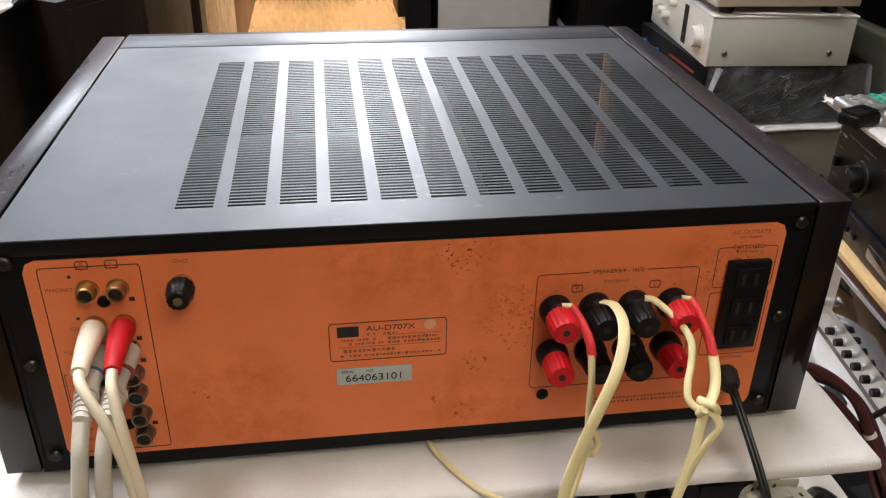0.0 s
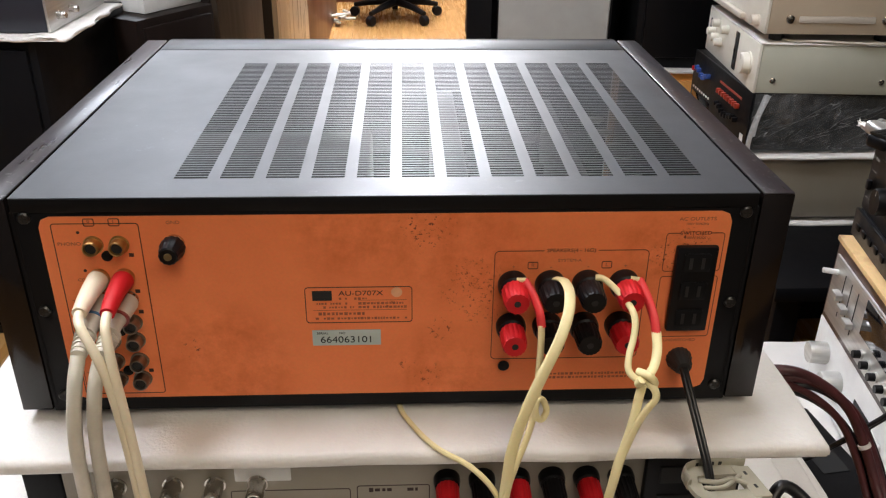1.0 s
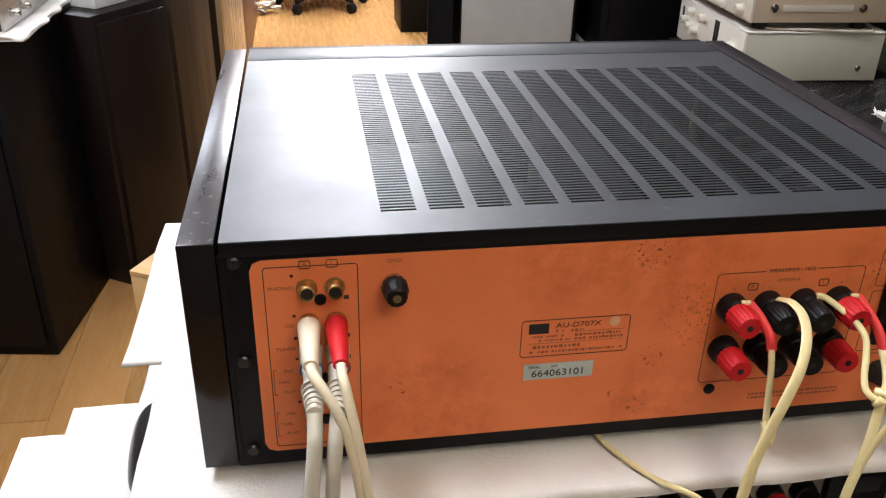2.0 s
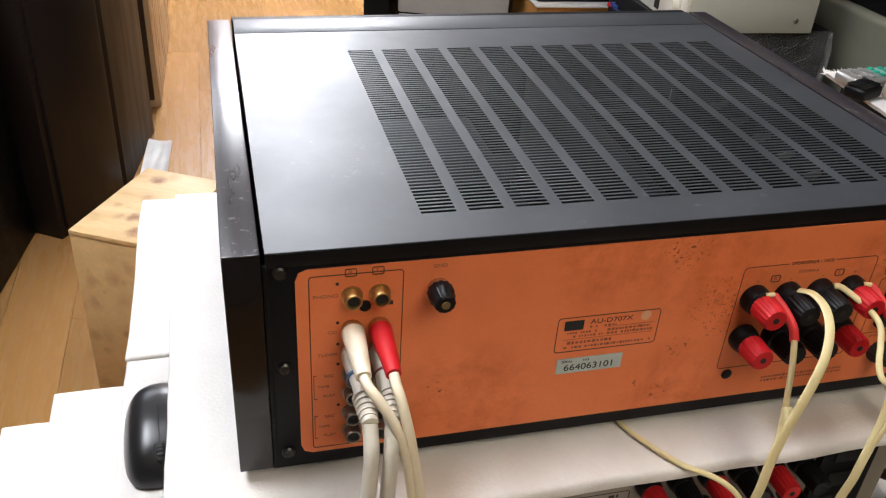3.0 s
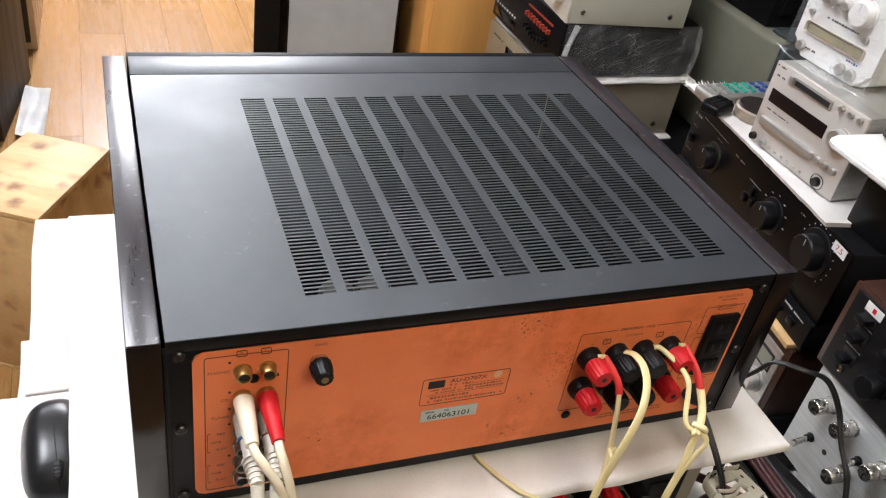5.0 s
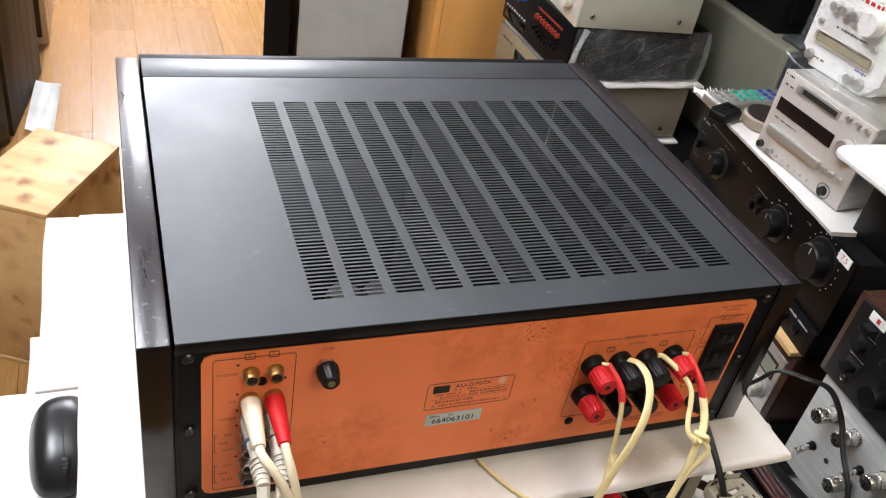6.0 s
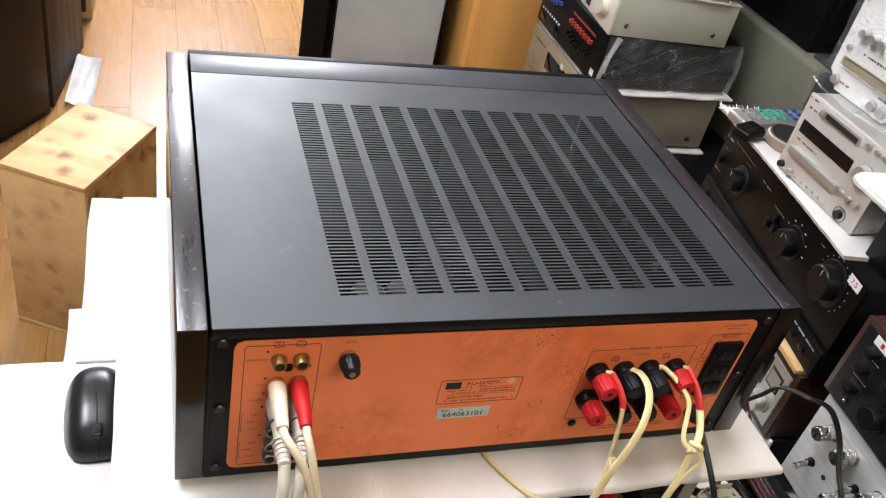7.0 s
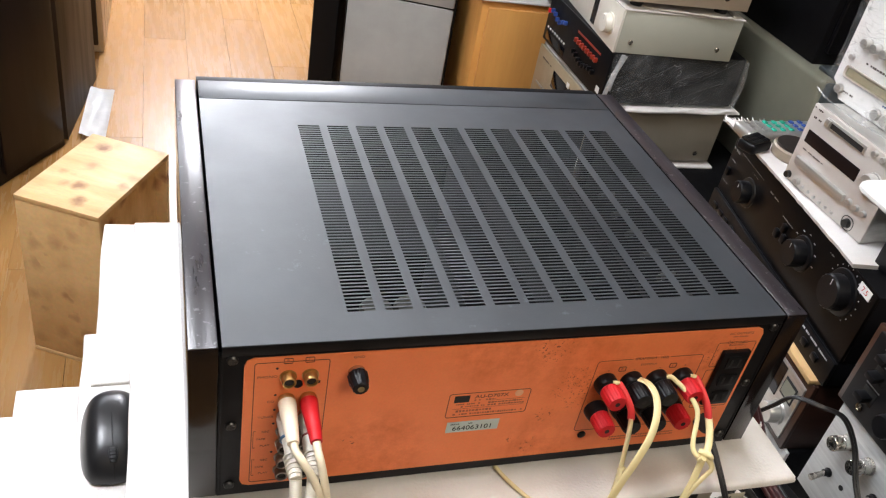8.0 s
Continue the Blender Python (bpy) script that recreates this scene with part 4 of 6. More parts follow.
def mains_cord():
    root = thing("mains_cord", "black mains cord held by an aged white plastic cord clamp", "cable")
    line = [(0.1728, -0.0115, 0.0388), (0.1728, -0.0190, 0.0350), (0.1742, -0.0330, 0.0250), (0.1768, -0.0480, 0.0110), (0.1800, -0.0590, -0.005), (0.1830, -0.065, -0.03), (0.190, -0.067, -0.095), (0.190, -0.113, LOW)]
    for dx in (-0.0011, 0.0011):
        part("core", tube(B(), [(x + dx, y, z) for x, y, z in line], 0.0016, 12), CABLE_BLACK, root)
    turn = Matrix.Translation((0.1850, -0.0625, -0.0045)) @ Matrix.Rotation(radians(12), 4, "Z") @ Matrix.Rotation(radians(8), 4, "Y") @ Matrix.Rotation(radians(-90), 4, "X")

    def laid(bm):
        bm.transform(turn)
        return bm

    clamp = part("cord_clamp", laid(ring(B(), -0.0210, 0.0240, -0.0150, 0.0150, 0.0105, 0.0085, 0.0, 0.0026)), CLAMP, root, "aged white plastic strap clamp with slots")
    part("clamp_tab", laid(box(B(), 0.0140, 0.0262, -0.0005, 0.0030, -0.0135, 0.0125, 0.0010)), CLAMP, clamp)
    part("clamp_rim", laid(tube(B(), [(-0.0205, 0.0, 0.0), (-0.0180, 0.0, 0.0105), (-0.0100, 0.0, 0.0152), (0.0050, 0.0, 0.0160), (0.0240, 0.0, 0.0140)], 0.0042, 10, 0.25, side=(0, 1, 0))), CLAMP, clamp)
    part("clamp_bridge", laid(tube(B(), [(-0.0135, -0.0008, 0.002), (-0.004, -0.0022, -0.002), (0.006, -0.0022, 0.000), (0.0150, -0.0008, -0.003)], 0.0015, 10)), CLAMP, clamp)
    part("clamp_bridge", laid(tube(B(), [(-0.0135, -0.0006, -0.004), (-0.002, -0.0018, -0.0055), (0.0150, -0.0006, 0.004)], 0.0013, 10)), CLAMP, clamp)
    for k in range(5):
        part("clamp_slot", laid(box(B(), -0.0085 + 0.0052 * k, -0.0063 + 0.0052 * k, -0.0022, 0.0022, 0.0145, 0.0176, 0.0003)), HOLE, clamp)
    for z in (-0.0065, 0.0045):
        part("clamp_hole", laid(box(B(), 0.0190, 0.0208, -0.0008, 0.0, z, z + 0.0028, 0.0002)), HOLE, clamp)


mains_cord()


# ---- the mouse on the desk ----
MOUSE_SHELL = material("matt_black_mouse_shell", (0.010, 0.010, 0.011), 0.32, scale=40, fine=1200, bump=0.08)

def mouse():
    root = thing("computer_mouse", "black computer mouse lying on white foam", "mouse", (-0.2860, 0.189, DESK + 0.0005), rz=3)

    def height(y, r):
        return 0.003 + 0.033 * (1 - 0.22 * ((y - 0.012) / 0.053) ** 2) * max(0.0, 1 - r ** 3.6) ** 0.60

    bm = B()
    n, m = 40, 18
    rings = []
    for j in range(m):
        r = math.cos(0.5 * math.pi * j / m)
        ringv = []
        for k in range(n):
            a = 2 * math.pi * k / n
            c, s = math.cos(a), math.sin(a)
            back = max(s, 0.0)
            x = math.copysign(abs(c) ** (0.50 + 0.30 * back), c) * (0.0288 - 0.0045 * back) * r
            y = math.copysign(abs(s) ** 0.62, s) * 0.0520 * r
            ringv.append(bm.verts.new((x, y, height(y, r))))
        rings.append(ringv)
    for p, q in zip(rings, rings[1:]):
        for k in range(n):
            bm.faces.new((p[k], p[(k + 1) % n], q[(k + 1) % n], q[k]))
    tip = bm.verts.new((0, 0, height(0, 0)))
    for k in range(n):
        bm.faces.new((rings[-1][k], rings[-1][(k + 1) % n], tip))
    bottom = [bm.verts.new((v.co.x * 0.96, v.co.y * 0.97, 0.0)) for v in rings[0]]
    for k in range(n):
        bm.faces.new((bottom[k], bottom[(k + 1) % n], rings[0][(k + 1) % n], rings[0][k]))
    bm.faces.new(bottom)
    part("shell", bm, MOUSE_SHELL, root, sharp=60, smooth=True)
    part("button_seam", tube(B(), [(0, y, height(y, abs(y) / 0.0525) + 0.0001) for y in (-0.0515, -0.0490, -0.046, -0.038, -0.030, -0.018, -0.006, 0.002)], 0.00045, 6), HOLE, root)
    zw = height(-0.036, 0.66)
    ring_ = lathe(B(), (0, -0.036, zw - 0.0012), (0, -0.30, 1), [(0, 0.0095), (0.0012, 0.0095), (0.0018, 0.0085)], 28)
    for v in ring_.verts:
        v.co.x *= 0.50
    part("wheel_well", ring_, HOLE, root)
    part("scroll_wheel", lathe(B(), (-0.0032, -0.036, zw - 0.0042), (1, 0, 0), [(0, 0.0070), (0.0010, 0.0082), (0.0054, 0.0082), (0.0064, 0.0070)], 32, 16, 0.10), RUBBER, root)


mouse()


# ---- hi-fi units round the desk ----
def unit(name, label, w, d, h, loc, rz, case, face, face_label="", group="stacked hi-fi units", inset=0.003, feet=0.008, bev=0.0015, category="hi-fi unit"):
    """A hi-fi unit: its face looks along its own -y; its base is at z = 0."""
    root = thing(name, label, category, loc, rz, group)
    f = feet or 0.0005
    part("case", box(B(), -w / 2 + 0.001, w / 2 - 0.001, 0.006, d, f, h, bev), case, root)
    part("faceplate", box(B(), -w / 2, w / 2, 0, 0.0062, f, h, bev), face, root, face_label)
    if feet:
        for x in (-w / 2 + 0.04, w / 2 - 0.04):
            for y in (0.04, d - 0.04):
                part("foot", lathe(B(), (x, y, 0), (0, 0, 1), [(0, 0.014), (f + 0.0002, 0.016)], 18), RUBBER, root)
    return root


def knob(parent, x, z, r, length, mat, y=0.0, pointer=True, skirt=True):
    prof = [(0, r * (1.12 if skirt else 1)), (length * 0.18, r * (1.12 if skirt else 1)), (length * 0.22, r), (length * 0.9, r * 0.97), (length, r * 0.9)]
    k = part("knob", lathe(B(), (x, y, z), (0, -1, 0), prof, 40, 20, 0.03), mat, parent)
    if pointer:
        part("pointer", box(B(), x - 0.0006, x + 0.0006, y - length - 0.0003, y - length + 0.0004, z + r * 0.3, z + r * 0.85), WHITE_INK, k)
    return k


def button(parent, x, z, w, h, depth, mat, y=0.0):
    return part("button", box(B(), x - w / 2, x + w / 2, y - depth, y + 0.0005, z - h / 2, z + h / 2, min(w, h) * 0.2), mat, parent)


def window(parent, x0, x1, z0, z1, name="display", y=0.0):
    return part(name, box(B(), x0, x1, y - 0.0012, y + 0.0005, z0, z1, 0.0008), GLOSS, parent, "dark glass display")


def print_line(parent, x0, x1, z, h, seed, mat=WHITE_INK, y=0.0):
    part("small_print", bars(B(), x0, x1, z, h, y - 0.0003, y + 0.0002, seed), mat, parent)


DIM_LCD = material("unlit_tan_display", (0.34, 0.30, 0.20), 0.3, second=(0.29, 0.25, 0.16), scale=12)
DULL_GLASS = material("dull_display_window", (0.012, 0.007, 0.007), 0.35, scale=3, spec=0.15)

# the far stack
R1 = -90
fx = 0.692
tun = unit("tuner", "taupe tuner with a champagne face, lowest in the stack", 0.36, 0.345, 0.142, (fx, 1.350, -0.4215), R1, TAUPE, GOLD_FACE, "champagne aluminium face")
window(tun, -0.07, 0.08, 0.075, 0.118)
for k in range(6):
    button(tun, -0.15 + 0.012 * k, 0.05, 0.008, 0.005, 0.004, SILVER)
for k in range(5):
    button(tun, -0.06 + 0.03 * k, 0.035, 0.02, 0.006, 0.003, SILVER)
print_line(tun, -0.15, -0.09, 0.118, 0.005, 60, INK)
knob(tun, 0.14, 0.075, 0.022, 0.016, SILVER)
part("tag", box(B(), 0.015, 0.030, -0.0022, -0.0013, 0.115, 0.128), WHITE, tun)
for x in (0.08, 0.30):
    part("case_screw", lathe(B(), (0.179, x, 0.03), (1, 0, 0), [(0, 0.006), (0.002, 0.006), (0.003, 0.004)], 16), NICKEL, tun)
sheet("foam_sheet", "white foam sheet under the tuner", 0.66, 1.05, 1.16, 1.55, -0.4300, -0.4222, 21, 0.003)
sheet("foam_sheet", "white foam sheet between two hi-fi units", 0.702, 1.062, 1.155, 1.53, -0.2793, -0.2723, 22, 0.004)

eq = unit("graphic_equaliser", "black graphic equaliser wrapped in clear film, red and blue sliders", 0.36, 0.345, 0.126, (fx, 1.350, -0.2718), R1, BLACK, SATIN)
for k in range(7):
    part("slider", box(B(), -0.165 + 0.016 * k, -0.157 + 0.016 * k, -0.010, 0, 0.082 + 0.006 * math.sin(k * 1.3), 0.092 + 0.006 * math.sin(k * 1.3), 0.0015), BLUE if k else RED, eq)
for k in range(8):
    part("slider", box(B(), 0.005 + 0.016 * k, 0.013 + 0.016 * k, -0.010, 0, 0.078, 0.088, 0.0015), ORANGE_KEY, eq)
    part("slider", box(B(), 0.005 + 0.016 * k, 0.013 + 0.016 * k, -0.011, 0, 0.045 + 0.005 * math.cos(k), 0.055 + 0.005 * math.cos(k), 0.0015), SATIN, eq)
part("orange_bar", box(B(), 0.0, 0.13, -0.0008, 0.0005, 0.098, 0.103), ORANGE_KEY, eq)
for k in range(8):
    button(eq, -0.16 + 0.015 * k, 0.045, 0.006, 0.005, 0.002, WHITE)
window(eq, -0.165, -0.045, 0.016, 0.036)
part("tag", box(B(), 0.150, 0.166, -0.0012, 0.0004, 0.022, 0.036), WHITE, eq)


def film_wrap(parent):
    """Crinkled clear film over the near side and top of the unit."""
    bm = B()
    nx, nz = 70, 26
    grid = []
    for j in range(nz + 1):
        for i in range(nx + 1):
            y, z = 0.004 + 0.345 * i / nx, 0.004 + 0.122 * j / nz
            q = (y * 26 + z * 9, z * 40 - y * 14, 0.3)
            d = 0.0030 + 0.0030 * abs(noise.noise(q)) + 0.0022 * noise.noise((y * 90, z * 70, 7))
            ridge = 1 - min(1.0, abs(noise.noise((y * 11 + z * 16, z * 22 - y * 16, 5))) * 9)
            grid.append(bm.verts.new((0.1792 + d + 0.003 * ridge, y, z)))
    for j in range(nz):
        for i in range(nx):
            a = j * (nx + 1) + i
            bm.faces.new((grid[a], grid[a + 1], grid[a + nx + 2], grid[a + nx + 1]))
    w = part("film_wrap", bm, FILM, parent, "crinkled clear plastic film", sharp=180, smooth=True)
    w.visible_shadow = False
    for pts in ([(0.183, 0.026, 0.124), (0.1840, 0.020, 0.100), (0.1845, 0.010, 0.060), (0.1840, 0.006, 0.020), (0.184, 0.012, 0.006)], [(0.184, 0.030, 0.124), (0.1845, 0.016, 0.080), (0.1840, 0.012, 0.040)], [(0.184, 0.344, 0.122), (0.186, 0.349, 0.090), (0.1865, 0.351, 0.050), (0.185, 0.347, 0.010)]):
        part("film_fold", tube(B(), pts, 0.0050, 10, 0.22), PALE_CREASE if pts[0][1] < 0.1 else FILM, w, "bunched fold of the film")
    rnd = random.Random(4)
    creases = [(rnd.uniform(0.02, 0.20), rnd.uniform(0.010, 0.075), rnd.uniform(0.22, 0.55), rnd.uniform(0.05, 0.17)) for k in range(13)]
    creases += [(y, rnd.uniform(0.006, 0.02), 1.50 + rnd.uniform(-0.06, 0.03), rnd.uniform(0.07, 0.10)) for y in (0.165, 0.182, 0.226, 0.300)]
    for y, z, a, l in creases:
        bend = rnd.uniform(-0.004, 0.004)
        pts = [(0.1866, min(y + l * q * math.cos(a), 0.345), min(z + l * q * math.sin(a) + bend * q * (1 - q) * 4, 0.120)) for q in (0, 0.35, 0.7, 1.0)]
        part("film_crease", tube(B(), pts, rnd.uniform(0.0005, 0.0009), 6, 0.3, steps=3, taper=(0.25, 0.9)), FILM if a > 1.0 or rnd.random() < 0.4 else PALE_CREASE, w)


film_wrap(eq)
amp2 = unit("integrated_amplifier", "grey-green amplifier with a pale face and round knobs", 0.37, 0.287, 0.095, (0.703, 1.3566, -0.1455), R1 - 4, GREYCASE, PALE_FACE, "pale cream aluminium face", feet=False)
knob(amp2, 0.135, 0.047, 0.021, 0.018, PALE_FACE)
part("meter_window", box(B(), 0.03, 0.055, -0.0012, 0.0005, 0.010, 0.088, 0.001), GLOSS, amp2)
for x, z, r in ((-0.10, 0.076, 0.009), (-0.13, 0.052, 0.009), (-0.10, 0.045, 0.009), (-0.07, 0.04, 0.009), (-0.03, 0.076, 0.009)):
    knob(amp2, x, z, r, 0.016, PALE_FACE, pointer=False)
part("slot_window", box(B(), -0.165, -0.155, -0.001, 0.0005, 0.04, 0.075, 0.001), HOLE, amp2)
for y in (0.035, 0.245):
    part("case_screw", lathe(B(), (0.184, y, 0.026), (1, 0, 0), [(0, 0.0055), (0.002, 0.0055), (0.003, 0.004)], 16), NICKEL, amp2)
part("top_sheet", box(B(), -0.186, 0.186, 0.001, 0.29, 0.0953, 0.0985, 0.001), FOAM, amp2, "thin white foam on its top")

deck = unit("cassette_deck", "beige cassette deck with a grooved side, on top of the stack", 0.43, 0.285, 0.14, (0.7012, 1.3817, -0.0469), R1 - 3, BEIGE, PALE_FACE, "pale champagne face", feet=0.018)
part("side_groove", box(B(), 0.2146, 0.2166, 0.062, 0.205, 0.040, 0.052, 0.002), CHAMPAGNE, deck, "raised bar on the side")
for y in (0.045, 0.225):
    part("case_screw", lathe(B(), (0.2140, y, 0.046), (1, 0, 0), [(0, 0.008), (0.003, 0.008), (0.004, 0.006)], 18), NICKEL, deck)
part("lower_rail", box(B(), -0.20, 0.10, -0.012, 0.0005, 0.022, 0.034, 0.003), CHAMPAGNE, deck)
knob(deck, 0.175, 0.036, 0.010, 0.016, CHAMPAGNE, pointer=False)

lay = thing("thin_lead", "pale thin lead lying between two hi-fi units", "cable", group="thick leads")
part("lead", tube(B(), [(0.730, 1.30, -0.0440), (0.742, 1.190, -0.0440), (0.800, 1.166, -0.0425), (0.860, 1.158, -0.0440), (0.915, 1.150, -0.0440), (0.950, 1.158, -0.0440), (0.960, 1.25, -0.0440)], 0.0024, 8), CABLE_GREY, lay)

# the stand below the stacks
stand = thing("low_stand", "black low stand carrying the hi-fi stacks", "stand", (0, 0, FLOOR))
SH = -0.4305 - FLOOR
part("shelf", box(B(), 0.685, 1.72, 0.90, 1.56, SH - 0.03, SH, 0.003), SATIN, stand)
for x in (0.70, 1.64):
    for y in (0.92, 1.49):
        part("leg", box(B(), x, x + 0.05, y, y + 0.05, 0, SH - 0.03, 0.003), SATIN, stand)
part("back_panel", box(B(), 0.70, 1.70, 1.50, 1.52, 0.001, SH - 0.03), SATIN, stand)
stand2 = thing("low_stand", "dark wooden low stand beside the desk", "stand", (0, 0, FLOOR))
part("shelf", box(B(), 0.40, 1.20, -0.75, 0.76, SH - 0.05, SH - 0.022, 0.003), DARKWOOD, stand2)
for x in (0.42, 1.13):
    for y in (-0.7, 0.69):
        part("leg", box(B(), x, x + 0.05, y, y + 0.05, 0, SH - 0.05, 0.003), DARKWOOD, stand2)
sheet("foam_sheet", "white foam sheet on the low stand", 0.41, 0.98, 0.0, 0.75, -0.4522, -0.4460, 23, 0.003)

# the middle stack
R2 = -99.2


def along(cx, cy, s, back, rz):
    """A place s metres along a unit's face (towards its right end) and back metres behind it."""
    a = radians(rz)
    return cx + s * math.cos(a) - back * math.sin(a), cy + s * math.sin(a) + back * math.cos(a)


CX, CY = 0.620, 0.440
rec = unit("cream_amplifier", "cream-faced amplifier at the bottom of the stack", 0.42, 0.33, 0.118, (CX - 0.012, CY - 0.005, -0.4455), R2 + 3, BLACK, WHITE, "cream painted face")
for x, z in ((-0.165, 0.078), (-0.105, 0.066)):
    knob(rec, x, z, 0.017, 0.026, SILVER, pointer=False, skirt=False)
part("switch_well", box(B(), -0.05, 0.01, -0.001, 0.0005, 0.045, 0.080, 0.001), HOLE, rec)
button(rec, 0.035, 0.062, 0.022, 0.03, 0.008, WHITE)
for k in range(4):
    button(rec, 0.10 + 0.026 * k, 0.05, 0.018, 0.012, 0.006, WHITE)

wood = unit("wood_cased_receiver", "silver-faced receiver in a walnut case, black dial", 0.41, 0.32, 0.122, (CX - 0.016, CY - 0.003, -0.3270), R2 + 2, WALNUT, WALNUT, "walnut front rim", feet=False)
part("inner_face", box(B(), -0.195, 0.195, -0.003, 0.0004, 0.012, 0.108, 0.001), SILVER, wood, "silver face")
window(wood, -0.07, 0.15, 0.052, 0.104, "dial_glass", -0.003)
part("lever", tube(B(), [(-0.178, -0.003, 0.086), (-0.180, -0.024, 0.088)], 0.004, 12, steps=2), WHITE, wood)
for k, x in enumerate((-0.150, -0.125, -0.100)):
    part("slider_slot", box(B(), x - 0.0008, x + 0.0008, -0.0036, -0.0028, 0.030, 0.095), HOLE, wood)
    part("slider", box(B(), x - 0.012, x + 0.008, -0.014, -0.003, 0.058 - 0.008 * k, 0.068 - 0.008 * k, 0.002), SILVER, wood)
for k in range(6):
    q = knob(wood, -0.050 + 0.026 * k, 0.032, 0.0056, 0.012, SATIN, -0.003, pointer=False, skirt=False)
    part("collar", lathe(B(), (-0.050 + 0.026 * k, -0.0028, 0.032), (0, -1, 0), [(0, 0.0068), (0.0030, 0.0064)], 20), SILVER, q, "bright metal collar")
part("tag", box(B(), 0.06, 0.085, -0.0012, 0.0004, 0.110, 0.1205), WHITE, wood)
meter = part("meter", box(B(), 0.155, 0.186, -0.0045, -0.0028, 0.066, 0.096, 0.001), HOLE, wood)
part("scale", box(B(), 0.1575, 0.1835, -0.0050, -0.0044, 0.070, 0.092), OLIVE, meter)
knob(wood, 0.170, 0.040, 0.016, 0.02, SILVER, -0.003)
bd = thing("plywood_board", "thin plywood board on the wood-cased receiver", "board", (CX - 0.008, CY, -0.2048), R2 + 1)
part("board", box(B(), -0.208, 0.203, -0.012, 0.30, 0, 0.0075, 0.001), PLY, bd)

slim = unit("slim_tuner", "slim black tuner under the black amplifier", 0.43, 0.30, 0.0405, (CX - 0.006, CY, -0.1968), R2, BLACK, SATIN, feet=False)
window(slim, -0.05, 0.10, 0.012, 0.030)
for k in range(5):
    button(slim, -0.19 + 0.024 * k, 0.020, 0.016, 0.009, 0.003, SATIN)
button(slim, 0.15, 0.020, 0.014, 0.010, 0.005, SATIN)
button(slim, 0.18, 0.020, 0.014, 0.010, 0.005, SATIN)
print_line(slim, 0.12, 0.20, 0.033, 0.003, 61)

amp3 = unit("black_amplifier", "black amplifier with three round knobs and a price sticker", 0.43, 0.32, 0.110, (CX, CY, -0.1560), R2, BLACK, material("brown_black_face", (0.0045, 0.0036, 0.0036), 0.32, scale=20, spec=0.12), "brown-black aluminium face", feet=False)
for x, z, r, l in ((-0.127, 0.0440, 0.0185, 0.020), (0.0535, 0.0580, 0.0200, 0.022), (0.157, 0.0725, 0.0245, 0.021)):
    k = knob(amp3, x, z, r, l, SATIN, pointer=False, skirt=False)
    part("skirt_ring", lathe(B(), (x, 0.0002, z), (0, -1, 0), [(0, r * 1.32), (0.0022, r * 1.28), (0.0030, r * 1.20)], 40), STEEL if r < 0.02 else SATIN, k, "metal ring behind the knob")
    part("pointer", box(B(), x - 0.0005, x + 0.0005, -l - 0.0003, -l + 0.0004, z + r * 0.45, z + r * 0.8), WHITE_INK, k)
dots = B()
for k in range(17):
    a = radians(-140 + 280 * k / 16)
    lathe(dots, (0.157 + 0.0365 * math.sin(a), 0, 0.0725 + 0.0365 * math.cos(a)), (0, -1, 0), [(-0.0002, 0.0009), (0.0003, 0.0009)], 8)
for k in range(6):
    a = radians(-60 + 150 * k / 5)
    box(dots, 0.0535 + 0.032 * math.sin(a) - 0.002, 0.0535 + 0.032 * math.sin(a) + 0.002, -0.0003, 0.0002, 0.058 + 0.032 * math.cos(a) - 0.0006, 0.058 + 0.032 * math.cos(a) + 0.0006)
part("scale_marks", dots, WHITE_INK, amp3)
for x, z in ((-0.200, 0.040), (-0.014, 0.046), (0.006, 0.049), (-0.002, 0.062)):
    button(amp3, x, z, 0.010, 0.014, 0.006, SATIN)
for x0, x1, z, h, seed in ((-0.212, -0.190, 0.078, 0.004, 62), (-0.182, -0.10, 0.084, 0.0013, 63), (-0.208, -0.192, 0.060, 0.0015, 64), (-0.208, -0.192, 0.020, 0.002, 65), (-0.135, -0.115, 0.076, 0.0015, 66), (-0.072, -0.044, 0.081, 0.0022, 67), (-0.022, 0.012, 0.072, 0.0015, 68), (0.105, 0.115, 0.098, 0.0018, 69)):
    print_line(amp3, x0, x1, z, h, seed, FAINT_INK)
st = part("price_sticker", box(B(), 0.180, 0.206, -0.0009, 0.0003, 0.0960, 0.1090), WHITE, amp3, "white price sticker with red marks")
words("lettering", "7.5", 0.0105, RED, st, (0.193, -0.00098, 0.1025), wide=1.1)

cover = thing("foam_cover", "white foam sheet with a frayed edge on the black amplifier", "foam sheet", (CX, CY, -0.0457), R2, "foam sheets")
bm = B()
loop_top, loop_bot = [], []
for i in range(121):
    s = i / 120
    x = -0.232 + 0.387 * s
    out = 0.018 * (1 - s) ** 1.5
    fr = 0.0016 * noise.noise((x * 30, 0, 2)) + 0.001 * noise.noise((x * 90, 0, 9))
    loop_top.append((bm.verts.new((x, -0.004 - out + fr, 0.0065)), bm.verts.new((x, 0.31 + fr, 0.0070))))
    loop_bot.append((bm.verts.new((x, -0.001 - out + fr, 0.0003)), bm.verts.new((x, 0.31 + fr, 0.0003))))
for (a, b), (c, d), (e, f_), (g, h) in zip(loop_top, loop_top[1:], loop_bot, loop_bot[1:]):
    bm.faces.new((a, c, d, b)), bm.faces.new((e, f_, h, g)), bm.faces.new((a, e, g, c)), bm.faces.new((b, d, h, f_))
